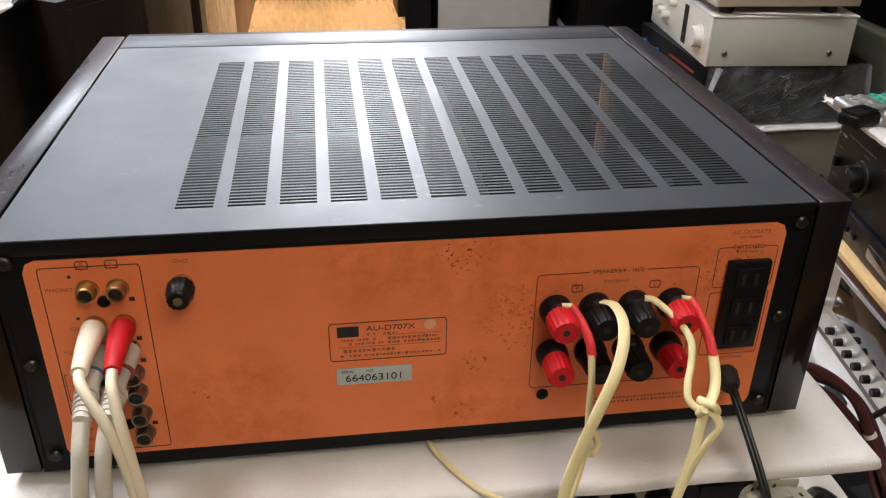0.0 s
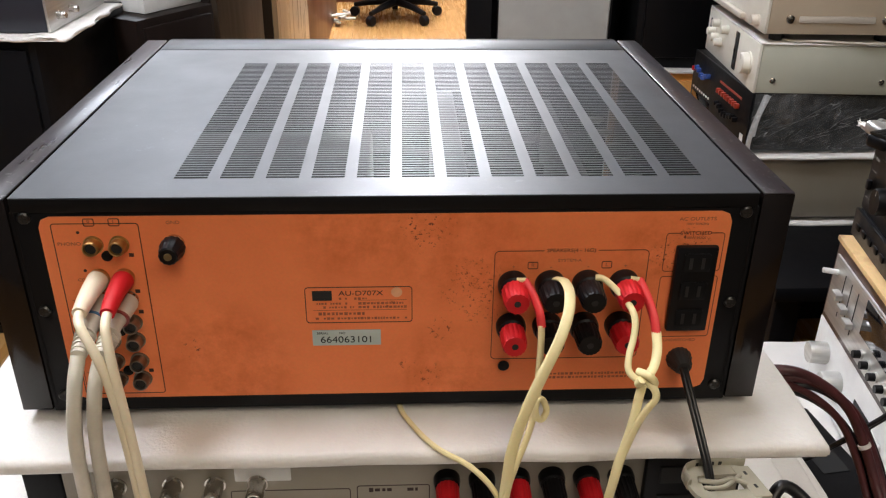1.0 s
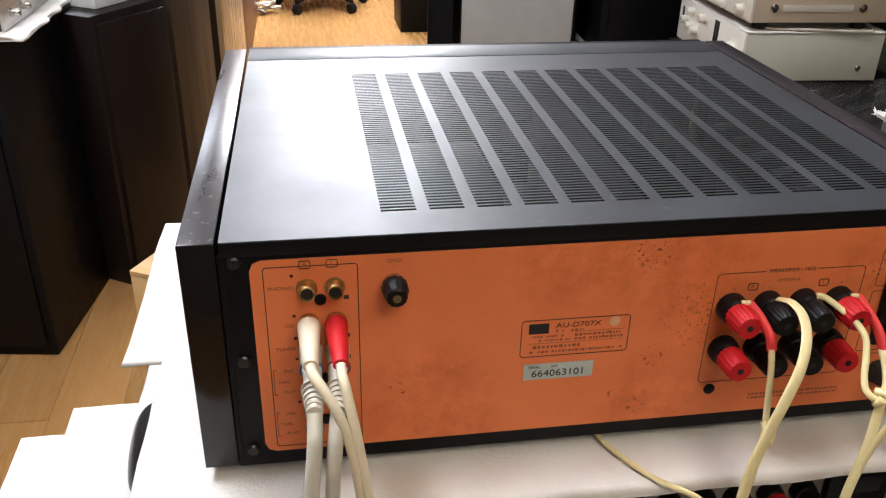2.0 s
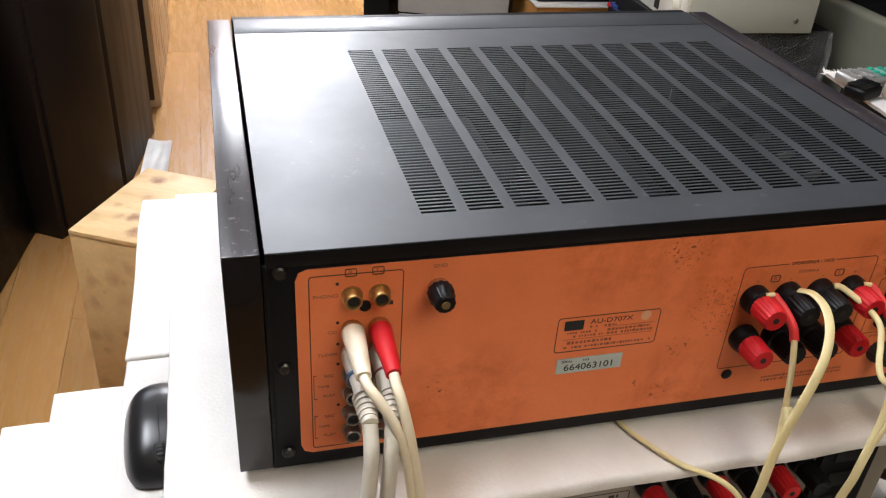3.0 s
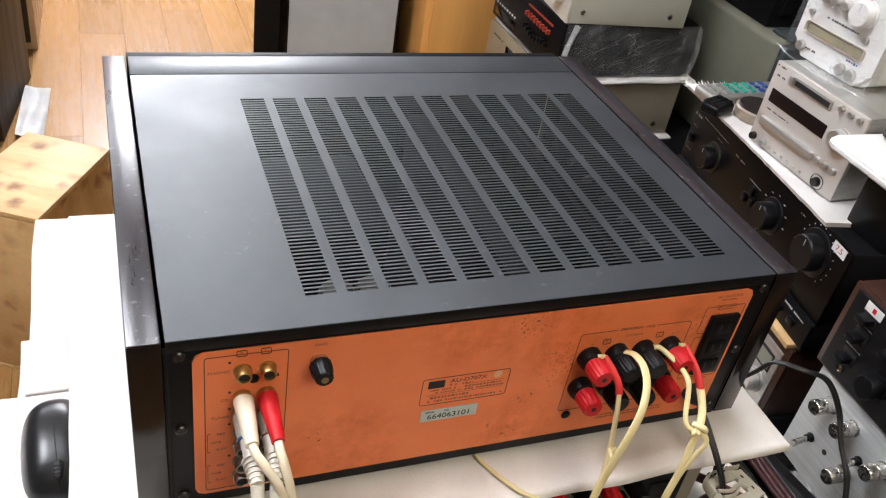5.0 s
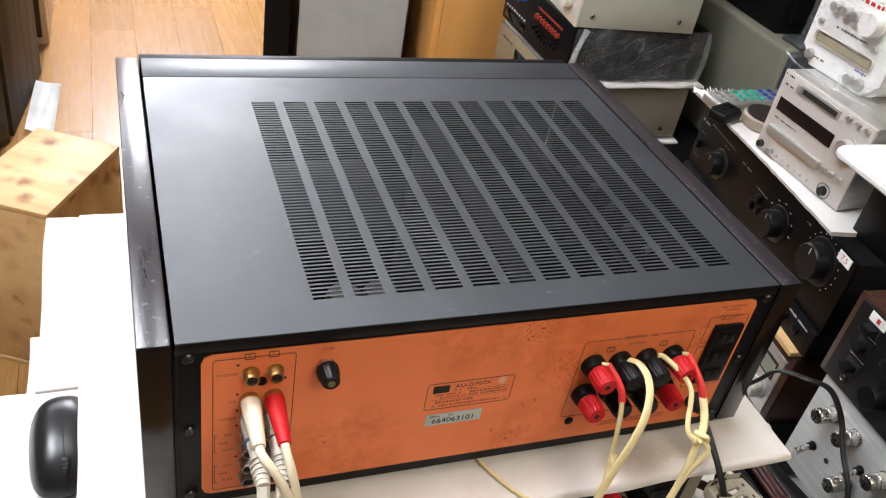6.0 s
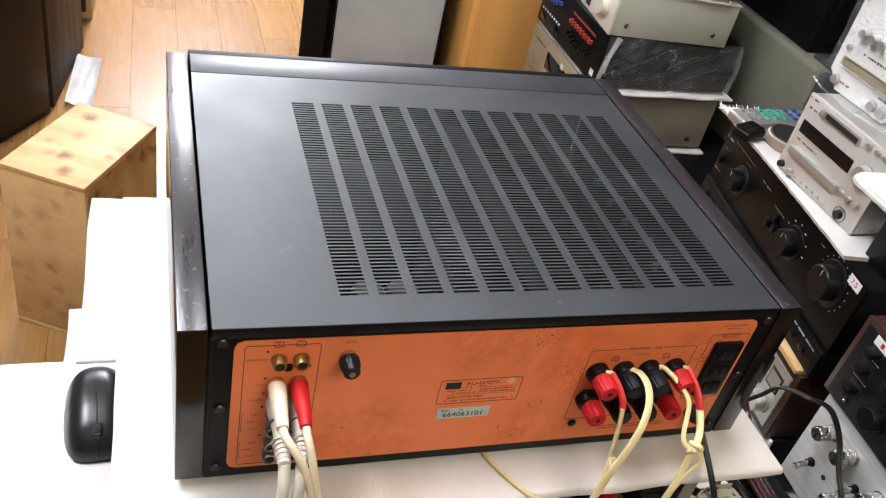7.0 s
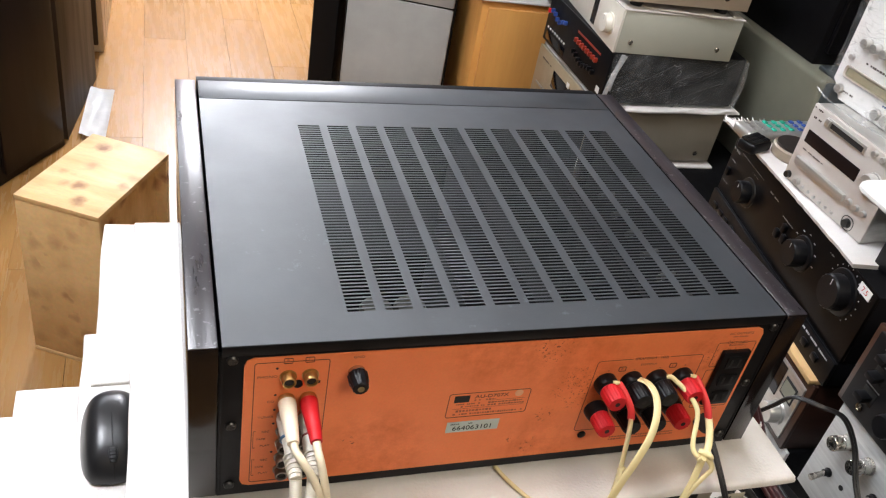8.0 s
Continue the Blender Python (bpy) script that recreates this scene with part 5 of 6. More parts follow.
for (a, b), (e, f_) in ((loop_top[0], loop_bot[0]), (loop_top[-1], loop_bot[-1])):
    bm.faces.new((a, b, f_, e))
part("sheet", bm, FOAM, cover, sharp=60, smooth=True)
rnd = random.Random(8)
tuft = B()
for k in range(44):
    x = -0.232 - rnd.uniform(0, 0.004)
    y = rnd.uniform(-0.024, 0.05)
    tube(tuft, [(x + 0.006, y, 0.004), (x - rnd.uniform(0.002, 0.010), y + rnd.uniform(-0.006, 0.006), 0.004 + rnd.uniform(-0.004, 0.006))], 0.0017, 6, 0.6, steps=2, taper=(1, 0.2))
part("frayed_edge", tuft, FOAM, cover)

TOP = -0.0385
CDW, CDH = 0.172, 0.119
cd = unit("mini_player", "grey champagne mini disc player standing on white foam", CDW, 0.22, CDH, (0.629, 0.413, TOP), -88.6, SILVER, GREY_SILVER, "grey champagne face", feet=False, bev=0.002)


def across(u):
    return (u - 0.5) * CDW


part("slot_frame", box(B(), across(0.19), across(0.66), -0.002, 0.0004, CDH * 0.845, CDH * 0.955, 0.001), SILVER, cd)
part("slot", box(B(), across(0.26), across(0.64), -0.0026, -0.0018, CDH * 0.865, CDH * 0.925), HOLE, cd)
part("slot_button", box(B(), across(0.195), across(0.25), -0.0050, -0.0018, CDH * 0.855, CDH * 0.945, 0.001), SILVER, cd)
part("display", box(B(), across(0.06), across(0.695), -0.0010, 0.0005, CDH * 0.535, CDH * 0.695, 0.0006), DULL_GLASS, cd, "dark display")
part("tray", box(B(), across(0.08), across(0.69), -0.007, 0.0004, CDH * 0.26, CDH * 0.36, 0.002), SILVER, cd, "silver disc tray")
for u in (0.755, 0.85, 0.94):
    knob(cd, across(u), CDH * 0.945, 0.0040, 0.005, SILVER, pointer=False)
for u in (0.745, 0.83, 0.915):
    knob(cd, across(u), CDH * 0.315, 0.0045, 0.005, SILVER, pointer=False)
for k in range(6):
    knob(cd, across(0.26 + 0.075 * k), CDH * 0.066, 0.0022, 0.003, SILVER, pointer=False)
knob(cd, across(0.06), CDH * 0.075, 0.0050, 0.006, STEEL, pointer=False)
knob(cd, across(0.187), CDH * 0.075, 0.0048, 0.007, SILVER, pointer=False)
knob(cd, across(0.855), CDH * 0.66, 0.0130, 0.014, SILVER, pointer=False)
knob(cd, across(0.816), CDH * 0.10, 0.0060, 0.006, STEEL, pointer=False)
part("jog_ring", ring(B(), across(0.816) - 0.011, across(0.816) + 0.011, CDH * 0.10 - 0.010, CDH * 0.10 + 0.010, 0.009, 0.0010, -0.0006, 0.0004), STEEL, cd)
print_line(cd, across(0.02), across(0.12), CDH * 0.955, 0.003, 71, INK)
print_line(cd, across(0.05), across(0.14), CDH * 0.85, 0.003, 72, INK)
print_line(cd, across(0.08), across(0.34), CDH * 0.455, 0.002, 73, INK)

mini = thing("mini_stereo", "white mini stereo in a clear plastic bag", "stereo", (0.676, 0.463, TOP + CDH + 0.0005), -86, "stacked hi-fi units")
bm = B()
plate(bm, -0.070, 0.070, 0.0005, 0.165, 0.022, 0, 0.17)
bmesh.ops.bevel(bm, geom=[e for e in bm.edges if all(abs(v.co.y) < 1e-6 for v in e.verts)], offset=0.006, segments=3, affect="EDGES")
part("case", bm, WHITE, mini)


def over(a):
    return -0.0575 + 0.127 * a


disp = part("display", box(B(), over(0.01), over(0.83), -0.0012, 0.0005, 0.033, 0.049, 0.004, 3), CHAMPAGNE, mini, "champagne display frame")
part("display_window", box(B(), over(0.04), over(0.80), -0.0018, -0.0010, 0.0352, 0.0468, 0.002), DIM_LCD, disp, "dim olive display")
for a in (0.15, 0.29, 0.43):
    knob(mini, over(a), 0.087, 0.0068, 0.012, SILVER, pointer=False)
knob(mini, over(0.66), 0.0886, 0.0160, 0.018, WHITE)
for a, z in ((0.02, 0.0606), (0.775, 0.060)):
    knob(mini, over(a), z, 0.004, 0.005, SILVER, pointer=False)
for a, z, r in ((0.04, 0.0143, 0.0065), (0.63, 0.0125, 0.0075), (0.775, 0.0122, 0.0078)):
    knob(mini, over(a), z, r, 0.006, SILVER, pointer=False)
print_line(mini, over(0.22), over(0.66), 0.0625, 0.0035, 74, INK)
part("red_print", bars(B(), over(0.35), over(0.66), 0.108, 0.007, -0.0004, 0.0004, 75), RED, mini)
print_line(mini, over(0.62), over(0.80), 0.0265, 0.0035, 76, BLUE)
print_line(mini, over(0.10), over(0.25), 0.014, 0.003, 77, INK)
bm = B()
grid, nx, nz = [], 40, 36
for j in range(nz + 1):
    for i in range(nx + 1):
        x, z = -0.080 + 0.160 * i / nx, -0.001 + 0.185 * j / nz
        grid.append(bm.verts.new((x, -0.022 + 0.010 * noise.noise((x * 30, z * 22, 4)) + 0.006 * noise.noise((x * 80, z * 60, 1)) + 0.022 * (abs(x) / 0.080) ** 6, z + 0.004 * noise.noise((x * 40, 0, 2)))))
for j in range(nz):
    for i in range(nx):
        a = j * (nx + 1) + i
        bm.faces.new((grid[a], grid[a + 1], grid[a + nx + 2], grid[a + nx + 1]))
bag = part("plastic_bag", bm, BAG, mini, "crinkled clear plastic bag", sharp=180, smooth=True)
bag.visible_shadow = False
part("bag_hem", tube(B(), [(-0.080, -0.012, 0.003), (-0.04, -0.024, 0.0018), (0.02, -0.026, 0.0015), (0.078, -0.020, 0.003)], 0.0012, 8, 0.5), FILM, bag, "gathered edge of the bag")


def remote(label, x, y, z, rz, l, w, case, keys):
    r = thing("remote_control", label, "remote control", (x, y, z), rz, "remote controls")
    part("shell", box(B(), -w / 2, w / 2, -l / 2, l / 2, 0, 0.018, 0.006, 3), case, r)
    for j in range(7):
        for i in range(3):
            part("key", box(B(), (i - 1) * w * 0.27 - 0.004, (i - 1) * w * 0.27 + 0.004, -l * 0.38 + j * l * 0.115 - 0.0035, -l * 0.38 + j * l * 0.115 + 0.0035, 0.0175, 0.0205, 0.001), keys[min(j * len(keys) // 7, len(keys) - 1)], r)


remote("silver remote control with green and blue keys on foam", 0.695, 0.6165, TOP, -87, 0.150, 0.044, SILVER, (SILVER, GREEN, GREEN, BLUE, BLUE))
remote("small black remote control lying on white foam", 0.622, 0.574, TOP, -70, 0.048, 0.032, SATIN, (STEEL, SATIN))
drum = thing("round_tin", "shallow round tin with a dark lid on white foam", "tin", (0.684, 0.553, TOP))
part("tin_body", lathe(B(), (0, 0, 0), (0, 0, 1), [(0, 0.034), (0.002, 0.036), (0.015, 0.036), (0.017, 0.034)], 40), material("tan_tin", (0.34, 0.27, 0.20), 0.4, scale=30), drum)
part("lid", lathe(B(), (0, 0, 0.0172), (0, 0, 1), [(0, 0.0325), (0.003, 0.0315)], 40), material("tin_lid", (0.05, 0.04, 0.035), 0.35, metal=0.4), drum, "dark brown lid")

# the near stack
R3 = -93
NX, NY = 0.560, -0.032
silver = unit("silver_amplifier", "brushed silver amplifier with turned metal knobs and toggles", 0.43, 0.32, 0.157, (NX, NY, -0.3335), R3, BLACK, FACE_ALU, "brushed aluminium face")
for x, z in ((-0.1766, 0.1247), (-0.1380, 0.1260), (-0.1165, 0.0700), (-0.0800, 0.1200), (-0.030, 0.120), (0.06, 0.09)):
    k = part("knob", lathe(B(), (x, 0.0003, z), (0, -1, 0), [(0, 0.0108), (0.002, 0.0108), (0.0022, 0.0098), (0.0145, 0.0098), (0.0150, 0.0093), (0.0155, 0.0098), (0.027, 0.0098), (0.0285, 0.0088)], 36), NICKEL, silver, "turned bright metal knob")
    part("slot", box(B(), x - 0.0006, x + 0.0006, -0.0288, -0.0280, z - 0.007, z + 0.001), STEEL, k)
for x, z in ((-0.1794, 0.0642), (-0.1103, 0.1000), (-0.04, 0.07)):
    t = part("toggle_collar", lathe(B(), (x, 0.0003, z), (0, -1, 0), [(0, 0.0062), (0.002, 0.0062), (0.0022, 0.0050), (0.008, 0.0046)], 18), SATIN, silver, "black toggle collar")
    part("toggle", tube(B(), [(x, -0.006, z), (x + 0.0005, -0.016, z - 0.003), (x + 0.001, -0.026, z - 0.006)], 0.0042, 14, steps=2, taper=(0.8, 1.05)), NICKEL, t, "bright metal toggle")
part("jack", lathe(B(), (-0.1532, 0.0003, 0.066), (0, -1, 0), [(0, 0.0036), (0.001, 0.0036)], 16), HOLE, silver)
part("rust_mark", lathe(B(), (-0.188, 0.0003, 0.100), (0, -1, 0), [(0, 0.0014), (0.0005, 0.0012)], 10), BRASS, silver)
lever = unit("walnut_cased_amplifier", "black-faced amplifier in a dark walnut case with lever switches", 0.43, 0.32, 0.122, (NX - 0.002, NY + 0.012, -0.1762), R3, WALNUT, WALNUT, "walnut front rim", feet=False)
part("inner_face", box(B(), -0.205, 0.205, -0.004, 0.0004, 0.005, 0.117, 0.001), BLACK, lever, "black face")
for x, z in ((-0.174, 0.0400), (-0.174, 0.0720), (-0.174, 0.0985), (-0.128, 0.0850), (-0.085, 0.080)):
    part("switch_well", box(B(), x - 0.011, x + 0.011, -0.0046, -0.0035, z - 0.010, z + 0.010, 0.0008), HOLE, lever)
    part("lever_switch", box(B(), x - 0.008, x + 0.008, -0.020, -0.004, z - 0.004, z + 0.004, 0.0015), SATIN, lever)
    print_line(lever, x - 0.012, x + 0.012, z + 0.014, 0.0015, int(1000 * x) % 97, y=-0.004)
part("headphone_jack", lathe(B(), (-0.176, -0.004, 0.0185), (0, -1, 0), [(0, 0.0052), (0.001, 0.0052), (0.001, 0.003), (0.0002, 0.003)], 22), NICKEL, lever)
knob(lever, -0.124, 0.042, 0.015, 0.02, SATIN, -0.004, pointer=False)
knob(lever, -0.065, 0.042, 0.015, 0.02, SATIN, -0.004, pointer=False)
part("price_tag", box(B(), -0.186, -0.160, -0.0050, -0.0042, 0.1045, 0.1165), WHITE, lever, "white tag with a red mark")
part("red_mark", box(B(), -0.175, -0.170, -0.0054, -0.0048, 0.1075, 0.1135), RED, lever)
# added support under the tray; its black stands in for shade beside the player
sb = thing("added_tray_support", "black support added under the white tray, dark as the shade there", "box", (0.648, 0.262, -0.0459), -92)
part("box", box(B(), -0.030, 0.040, -0.02, 0.08, 0.0005, 0.1034, 0.003), SATIN, sb)
wl = thing("white_tray", "white plastic tray lying on the added black support", "tray", (0.561, 0.320, TOP + 0.0962), -91)
bm = plate(B(), 0.0, 0.135, 0.0, 0.13, 0.020, 0.0, 0.010)
bmesh.ops.rotate(bm, verts=bm.verts, cent=(0, 0, 0), matrix=Matrix.Rotation(radians(90), 3, "X"))
bmesh.ops.translate(bm, verts=bm.verts, vec=(0, -min(v.co.y for v in bm.verts), -min(v.co.z for v in bm.verts)))
bmesh.ops.bevel(bm, geom=list(bm.edges), offset=0.003, segments=2, affect="EDGES")
zt = max(v.co.z for v in bm.verts)
part("tray", bm, WHITE, wl)
knotted = thing("coiled_lead", "thin black lead coiled on the white tray", "cable", group="thick leads")
part("lead", tube(B(), [(0.655 + 0.017 * math.cos(k * 1.3), 0.300 + 0.012 * math.sin(k * 1.3), TOP + 0.0962 + zt + 0.0025 + 0.0011 * k) for k in range(16)], 0.0022, 8), CABLE_BLACK, knotted)

# black box beside the desk with its leads
blk = thing("black_device", "black device with small white labels beside the desk", "device", (0.405, 0.13, -0.4455), 8)
part("case", box(B(), -0.048, 0.055, -0.28, 0.16, 0.0005, 0.215, 0.003), SATIN, blk)
for k in range(5):
    part("label", box(B(), -0.030, -0.010, -0.22 + 0.075 * k, -0.20 + 0.075 * k, 0.2150, 0.2157), WHITE, blk)
    part("vent", box(B(), 0.012, 0.040, -0.24 + 0.075 * k, -0.20 + 0.075 * k, 0.2150, 0.2155), HOLE, blk)
for k, (dx, dz, r) in enumerate(((0, 0, 0.0044), (0.009, -0.008, 0.0042), (0.004, -0.022, 0.003), (0.016, -0.016, 0.0030), (-0.004, -0.014, 0.0034))):
    c = thing("thick_lead", "thick maroon lead curving down beside the desk" if k in (0, 1, 4) else "black lead curving down beside the desk", "cable", group="thick leads")
    part("lead", tube(B(), [(0.300 + dx, 0.190, -0.112 + dz), (0.330 + dx, 0.170, -0.092 + dz), (0.360 + dx, 0.166, -0.100 + dz), (0.390 + dx, 0.157, -0.123 + dz), (0.410 + dx, 0.146, -0.160 + dz), (0.420 + dx, 0.120, -0.198 + dz), (0.425 + dx, 0.080, -0.222 + max(dz, -0.002)), (0.44 + dx, -0.33, -0.26), (0.46, -0.36, -0.40 + 0.01 * k), (0.50, -0.37, -0.440 + 0.016 * k)], r, 14), CABLE_MAROON if k in (0, 1, 4) else CABLE_BLACK, c)
    if k == 0:
        part("tie", tube(B(), [(0.4085, 0.1475, -0.1570), (0.4100, 0.1460, -0.1600)], 0.0056, 14, steps=2), WHITE, c, "white cable tie")
loop = thing("black_lead", "black flat lead looping down over the silver amplifier", "cable", group="thick leads")
for d in (-0.0019, 0.0019):
    part("core", tube(B(), [(0.385, 0.200, -0.225), (0.405 + d, 0.165, -0.165), (0.420 + d, 0.149, -0.131), (0.430 + d, 0.138, -0.107), (0.450 + d, 0.116, -0.102), (0.480 + d, 0.107, -0.114), (0.500 + d, 0.092, -0.146), (0.500 + d, 0.069, -0.176), (0.500 + d, 0.037, -0.214), (0.500 + d, 0.01, -0.30), (0.50 + d, 0.0, -0.442)], 0.0020, 10), CABLE_BLACK, loop)

coil = thing("coiled_lead", "black and maroon leads coiled on the desk foam", "cable", group="thick leads")
part("black_loop", tube(B(), [(0.300, -0.080, DESK + 0.008), (0.262, -0.045, DESK + 0.012), (0.255, -0.002, DESK + 0.038), (0.270, 0.020, DESK + 0.055), (0.292, 0.005, DESK + 0.040), (0.305, -0.04, DESK + 0.012), (0.320, -0.09, DESK + 0.006)], 0.0045, 12), CABLE_BLACK, coil)
part("maroon_loop", tube(B(), [(0.335, -0.12, DESK + 0.008), (0.310, -0.03, DESK + 0.010), (0.275, 0.005, DESK + 0.018), (0.235, -0.005, DESK + 0.016), (0.225, -0.05, DESK + 0.010), (0.245, -0.12, DESK + 0.007)], 0.0046, 12), CABLE_MAROON, coil)
part("maroon_loop", tube(B(), [(0.350, -0.13, DESK + 0.018), (0.322, -0.05, DESK + 0.020), (0.290, -0.015, DESK + 0.026), (0.262, 0.012, DESK + 0.030), (0.245, 0.045, DESK + 0.020), (0.250, 0.080, DESK + 0.008)], 0.0044, 12), CABLE_MAROON, coil)
part("black_loop", tube(B(), [(0.215, -0.125, DESK + 0.008), (0.228, -0.070, DESK + 0.018), (0.262, -0.030, DESK + 0.030), (0.300, -0.020, DESK + 0.024), (0.326, -0.055, DESK + 0.012), (0.330, -0.120, DESK + 0.006)], 0.0036, 12), CABLE_BLACK, coil)

heap = thing("tangled_lead", "tangle of thin black leads on the desk foam", "cable", group="thick leads")
rnd = random.Random(21)
for k in range(6):
    cx, cy, turn = 0.255 + rnd.uniform(-0.030, 0.035), -0.070 + rnd.uniform(-0.025, 0.030), rnd.uniform(0, 6.28)
    rx, ry = rnd.uniform(0.020, 0.042), rnd.uniform(0.022, 0.040)
    pts = [(cx + rx * math.cos(turn + 0.75 * q) * (1 + 0.06 * q), cy + ry * math.sin(turn + 0.75 * q), DESK + 0.006 + 0.004 * k + 0.006 * abs(math.sin(0.9 * q + k))) for q in range(9)]
    part("lead", tube(B(), pts, rnd.uniform(0.0020, 0.0030), 10, steps=6), CABLE_BLACK, heap)

# the set behind the stacks
tv = thing("old_television", "olive-grey moulded side of an old television, its near side darker", "television", (1.10, 0.995, -0.4300))
bm = box(B(), 0.0, 0.38, 0.0, 0.52, 0.0005, 0.322, 0.012, 3)
for v in bm.verts:
    if v.co.x < 0.1:
        v.co.x += 0.045 * (1 - v.co.z / 0.322)
part("body_shell", bm, OLIVE, tv, sharp=50, smooth=True)
# dark panel over the near side, coloured to carry its shade
part("shaded_side_panel", box(B(), 0.012, 0.36, -0.018, 0.004, 0.02, 0.318, 0.008, 3), GREYBLUE, tv, "slate panel whose dark tone carries this side's shade")
part("top_cap", box(B(), 0.030, 0.37, -0.006, 0.060, 0.3215, 0.332, 0.004, 3), GREYBLUE, tv, "slate plastic ledge")
# ---- speakers, cabinets and the far end of the shop ----
def cabinet(name, label, x, y, rz, w, d, h, mat, category="cabinet", face=None, z=FLOOR, group="cabinets"):
    """A box with a set-in front (its own -y side); x, y: the front's right corner."""
    root = thing(name, label, category, (x, y, z), rz, group)
    part("body", box(B(), -w, 0, 0.0, d, 0.0005, h, 0.003), mat, root)
    if face:
        part("front", box(B(), -w + 0.018, -0.018, -0.012, 0.001, 0.03, h - 0.02, 0.004), face, root)
    return root


cabinet("floor_speaker", "tall black floor-standing speaker under a silver unit", -0.784, 1.450, -8, 0.36, 0.44, 0.762, BLACK, "speaker", SATIN)
sheet("foam_sheet", "white foam sheet with a ragged edge on the black speaker", -1.10, -0.708, 1.435, 1.82, -0.1078, -0.1000, 31, 0.010)
dev = unit("silver_player", "silver-faced unit with a dark blue side on the black speaker", 0.34, 0.33, 0.115, (-0.752, 1.650, -0.0995), 88, material("dark_blue_case", (0.020, 0.022, 0.032), 0.4, scale=8), SILVER, "silver face with small knobs", feet=False)
for x, z, r in ((-0.12, 0.03, 0.008), (-0.05, 0.03, 0.008), (0.0, 0.055, 0.012), (0.04, 0.055, 0.012), (0.09, 0.045, 0.014), (-0.09, 0.075, 0.008)):
    knob(dev, x, z, r, 0.020, NICKEL, pointer=False)
cabinet("dark_speaker", "dark brown floor-standing speaker with a white box on it", -0.515, 2.000, 57.8, 0.272, 0.25, 0.735, DARKWOOD, "speaker", DARKWOOD)
wb = thing("white_box", "white cardboard box on the dark brown speaker", "box", (-0.69, 1.99, -0.1345), 57.8)
part("box", box(B(), -0.10, 0.11, -0.10, 0.07, 0, 0.05, 0.003), WHITE, wb)
cabinet("brown_speaker", "deep brown veneered floor-standing speaker by the aisle", -0.508, 2.030, -8, 0.20, 0.42, 1.0, DEEP_BROWN, "speaker", DARKWOOD)
cabinet("brown_cabinet", "light tan veneered cabinet with a glossy side along the aisle", -0.432, 2.66, -1, 0.40, 0.86, 1.25, BROWN, "cabinet", DEEP_BROWN)
cabinet("panelled_cabinet", "red-brown wooden cabinet farther down the aisle", -0.436, 3.56, 0, 0.42, 1.95, 1.30, PANELLING, "cabinet")

pp = thing("paper_sheet", "white sheet of paper lying on the floor by the speaker", "paper", (-0.437, 2.200, FLOOR + 0.0012), -3)
bm = B()
n = 8
g = [[bm.verts.new((-0.035 + 0.075 * i / n, -0.16 + 0.32 * j / n, 0.004 + 0.006 * noise.noise((i * 0.5, j * 0.5, 3)) + (0.012 * ((n - i) / n) ** 3))) for i in range(n + 1)] for j in range(n + 1)]
for j in range(n):
    for i in range(n):
        bm.faces.new((g[j][i], g[j][i + 1], g[j + 1][i + 1], g[j + 1][i]))
bmesh.ops.solidify(bm, geom=list(bm.faces), thickness=0.0006)
part("sheet", bm, WHITE, pp, smooth=True)


def plywood_box():
    """An open box of knotty plywood boards; its open side faces the desk's far end."""
    root = thing("plywood_box", "open box of knotty plywood boards on the floor", "box", (-0.512, 1.120, FLOOR), -28.5)
    w, d, h, t = 0.176, 0.272, 0.40, 0.011
    part("top_board", box(B(), 0, w, 0, d, h - t, h, 0.001), PLY, root)
    part("bottom_board", box(B(), 0, w, 0, d, 0.0005, t, 0.001), PLY, root)
    part("end_board", box(B(), 0.0003, w - 0.0003, 0.0006, t, t + 0.0003, h - t - 0.0003, 0.001), PLY, root)
    part("end_board", box(B(), 0.0003, w - 0.0003, d - t, d - 0.0006, t + 0.0003, h - t - 0.0003, 0.001), PLY, root)
    part("back_board", box(B(), 0.0005, t, t + 0.0003, d - t - 0.0003, t + 0.0003, h - t - 0.0003, 0.001), PLY, root)
    part("inner_board", box(B(), w - 0.035, w - 0.027, t + 0.0003, d - t - 0.0003, t + 0.0003, h - t - 0.0003), PLY, root)


plywood_box()

g1 = thing("grey_speaker", "tall speaker with a pale grey cloth grille", "speaker", (0.415, 1.91, FLOOR), -20, "speakers at the end")
part("body", box(B(), -0.158, 0.158, 0.012, 0.36, 0.0005, 1.0, 0.004), BLACK, g1)
part("grille", box(B(), -0.152, 0.152, 0, 0.0125, 0.05, 0.535, 0.005), GRILLE, g1, "pale grey cloth grille")
part("grille", box(B(), -0.152, 0.152, 0, 0.0125, 0.540, 0.99, 0.005), GRILLE, g1, "pale grey cloth grille")
g2 = cabinet("black_speaker", "tall black floor-standing speaker at the aisle", 0.262, 2.03, -20, 0.075, 0.40, 1.0, BLACK, "speaker")
part("base", box(B(), -0.11, 0.02, -0.04, 0.40, 0.0003, 0.035, 0.004), SATIN, g2)
cabinet("orange_cabinet", "orange-brown wood cabinet with a white sheet on top", 0.865, 1.79, -4, 0.245, 0.36, 0.595, ORANGEWOOD, "cabinet", ORANGEWOOD)
oc = thing("white_sheet", "thin white sheet on the orange-brown cabinet", "sheet", (0.74, 1.95, FLOOR + 0.5958), -4)
part("sheet", box(B(), -0.118, 0.122, -0.165, 0.15, 0, 0.006, 0.002), FOAM, oc)
cabinet("black_speaker", "black speaker standing on the orange-brown cabinet", 0.858, 1.812, -4, 0.232, 0.30, 0.75, BLACK, "speaker", SATIN, FLOOR + 0.6022)
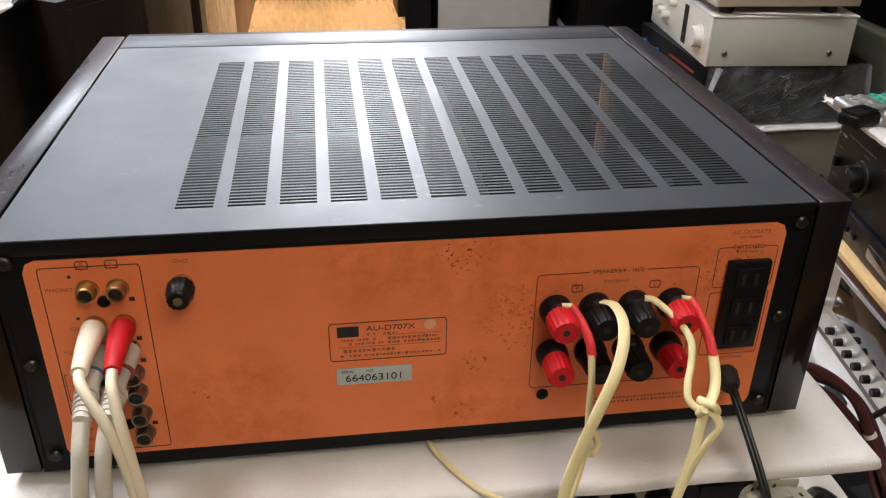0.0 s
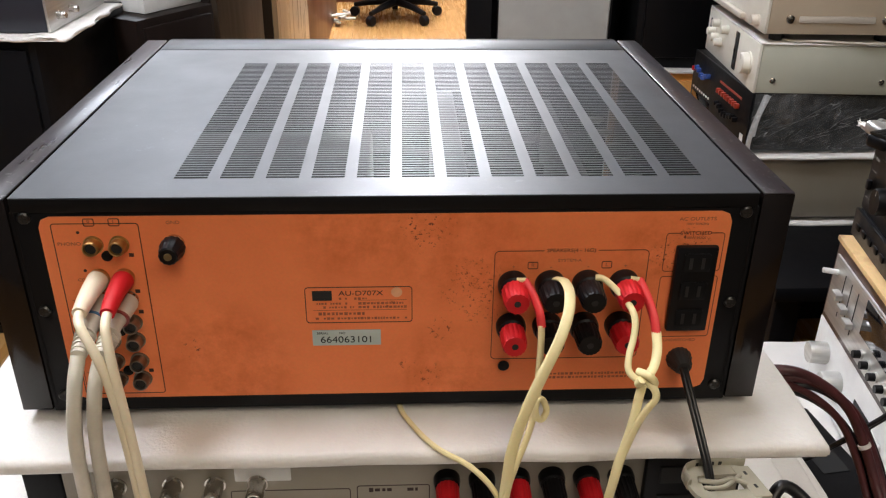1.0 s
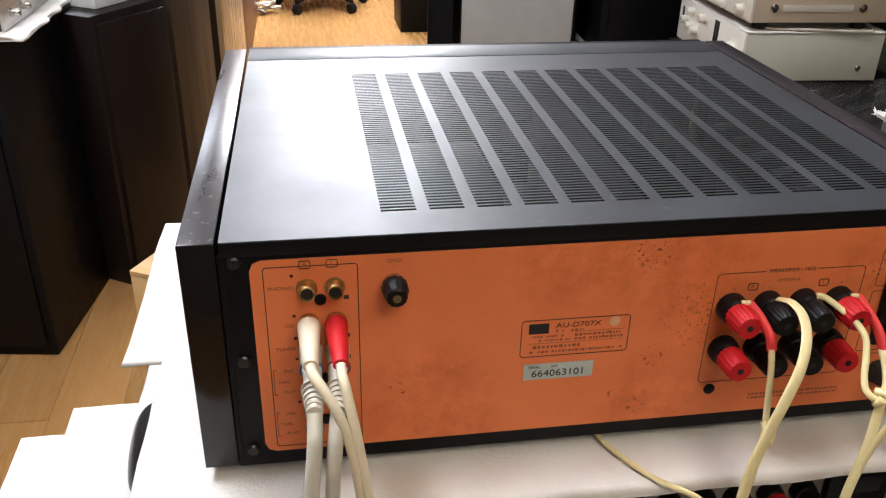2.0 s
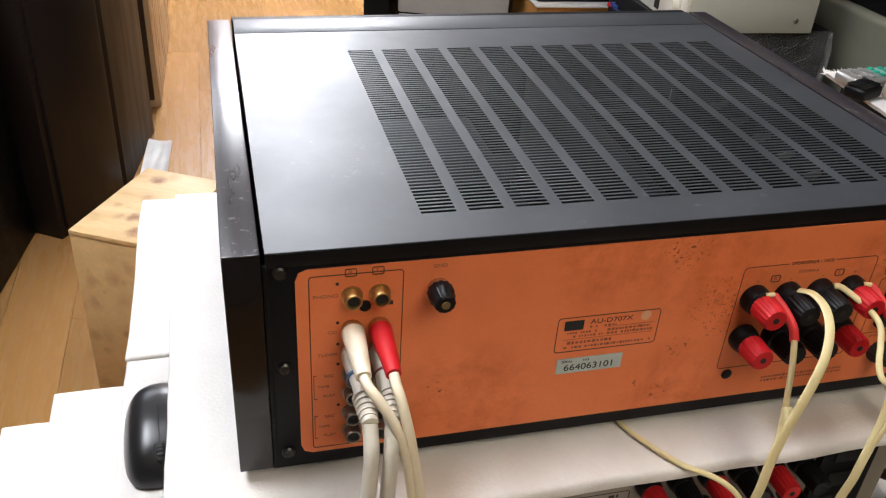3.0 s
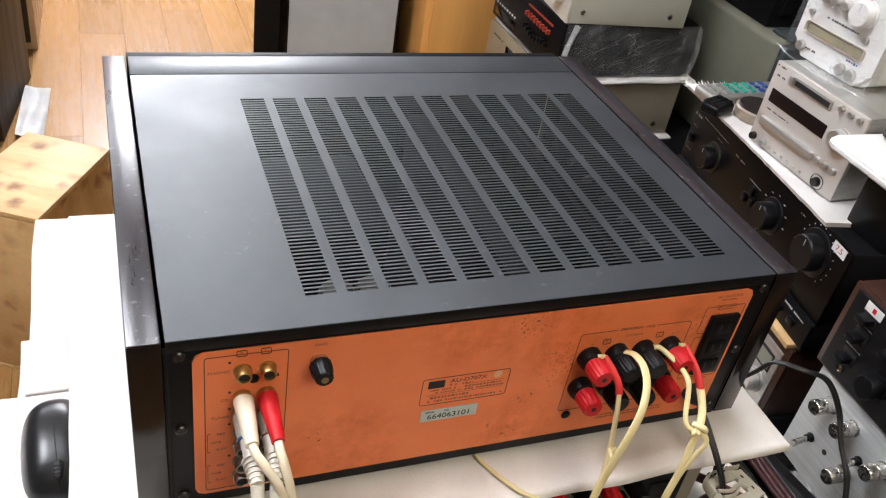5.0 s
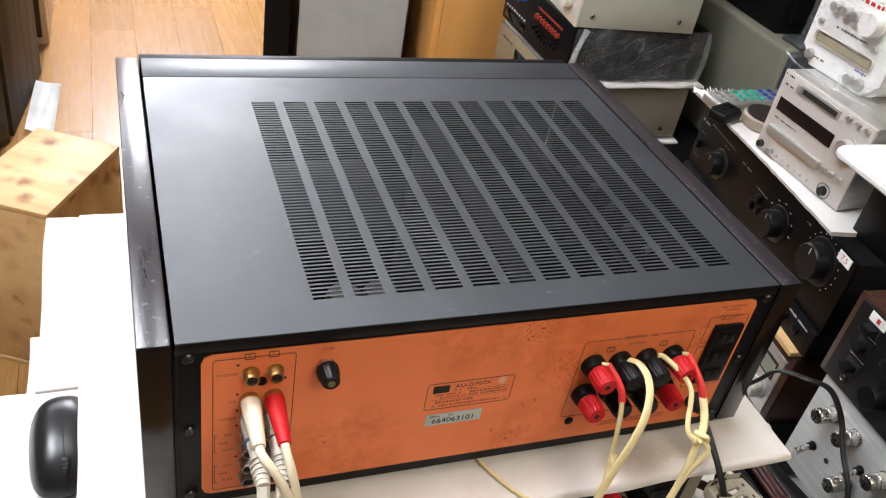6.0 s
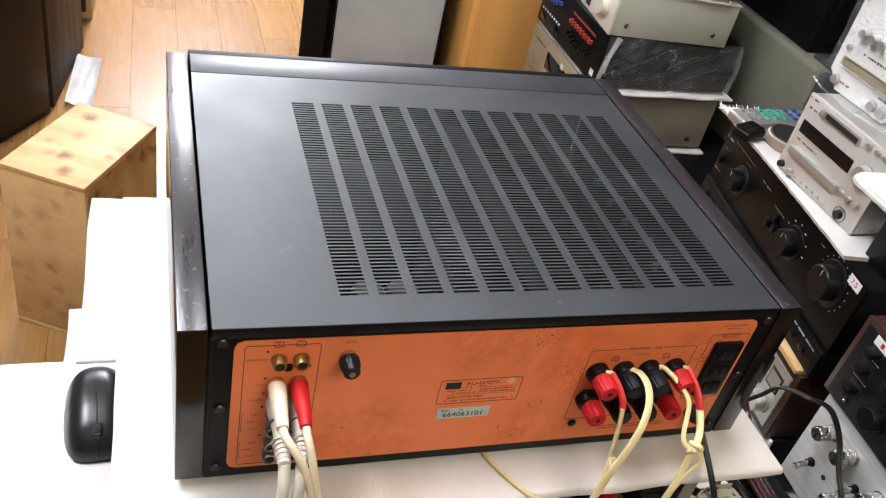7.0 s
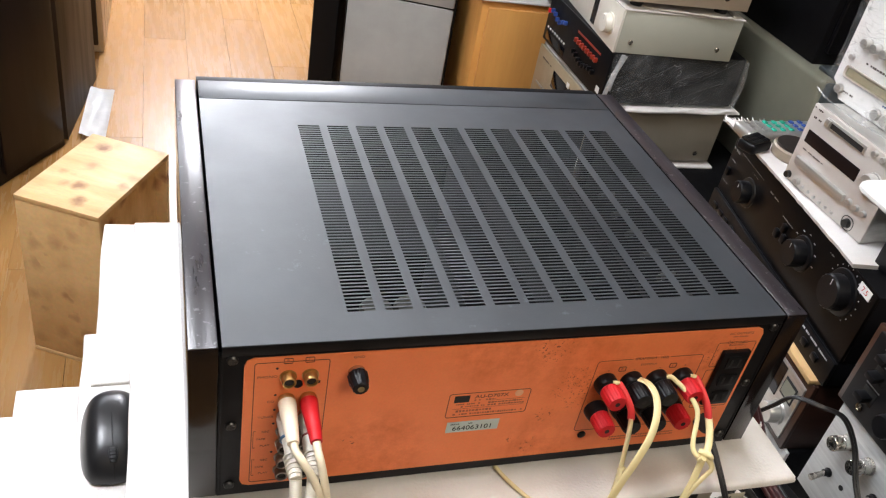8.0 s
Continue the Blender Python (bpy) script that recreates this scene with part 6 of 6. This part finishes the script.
cabinet("black_cabinet", "black cabinet standing behind the hi-fi stack", 1.60, 2.18, 0, 1.05, 0.5, 1.6, BLACK, "cabinet")
cabinet("black_cabinet", "large black loudspeaker behind the old television", 2.35, 0.88, 0, 0.83, 0.7, 1.9, BLACK, "speaker", SATIN)
cabinet("black_speaker", "black speaker standing on the old television", 1.50, 1.075, 0, 0.372, 0.42, 0.8, BLACK, "speaker", SATIN, -0.1076)
cabinet("black_cabinet", "large black loudspeaker along the side wall", 2.3, 0.25, 0, 0.9, 0.6, 1.5, BLACK, "speaker", SATIN)


def office_chair():
    root = thing("office_chair", "black office chair far down the shop on castors", "chair", (-0.03, 5.35, FLOOR))
    for k in range(5):
        a = radians(72 * k + 20)
        leg = part("leg", tube(B(), [(0, 0, 0.11), (0.15 * math.cos(a), 0.15 * math.sin(a), 0.10), (0.29 * math.cos(a), 0.29 * math.sin(a), 0.075)], 0.022, 10, taper=(1.2, 0.7)), SATIN, root)
        part("castor", lathe(B(), (0.29 * math.cos(a) - 0.02 * math.sin(a), 0.29 * math.sin(a) + 0.02 * math.cos(a), 0.032), (math.sin(a), -math.cos(a), 0), [(0, 0.028), (0.004, 0.032), (0.036, 0.032), (0.04, 0.028)], 18), SATIN, leg)
    part("column", lathe(B(), (0, 0, 0.10), (0, 0, 1), [(0, 0.03), (0.28, 0.022)], 18), SATIN, root)
    part("seat", box(B(), -0.24, 0.24, -0.23, 0.23, 0.385, 0.46, 0.03, 3), RUBBER, root)
    part("backrest", box(B(), -0.22, 0.22, 0.23, 0.28, 0.52, 1.0, 0.025, 3), RUBBER, root)
    part("backrest_bar", box(B(), -0.03, 0.03, 0.19, 0.235, 0.372, 0.60, 0.006), SATIN, root)


office_chair()
cabinet("panelled_counter", "red-brown wooden counter at the end of the shop", 0.20, 5.9, 0, 1.5, 0.5, 1.0, PANELLING, "counter")
cabinet("black_speaker", "black speaker standing by the counter", 0.62, 4.6, 0, 0.22, 0.35, 0.9, BLACK, "speaker")
bin_ = thing("cable_pile", "small heap of leads on the floor by the chair", "cable", (-0.42, 5.15, FLOOR))
rnd = random.Random(3)
part("leads", tube(B(), [(rnd.uniform(-0.12, 0.12), rnd.uniform(-0.08, 0.08), 0.02 + 0.004 * k) for k in range(16)], 0.008, 8), CABLE_GREY, bin_)

# ---- the floor planks ----
plank_me = {}
PW, PL = 0.150, 1.20
i = 0
xk = X0
while xk < X1:
    off = (0.0, 0.47, 0.83, 0.29, 0.66)[i % 5] * PL
    yk = Y0 - off
    while yk < Y1:
        a, b2 = max(yk, Y0), min(yk + PL, Y1)
        w = min(PW, X1 - xk)
        if b2 - a > 0.05 and w > 0.02:
            key = (round(b2 - a, 3), round(w, 3))
            if key not in plank_me:
                plank_me[key] = mesh_of("plank", box(B(), 0.0003, w - 0.0003, 0.0003, key[0] - 0.0003, -0.0075, 0.0, 0.0005, 1), LAMINATE)
            p = new("plank", plank_me[key])
            p.parent = floor
            p.location = (xk, a, FLOOR)
        yk += PL
    xk += PW
    i += 1
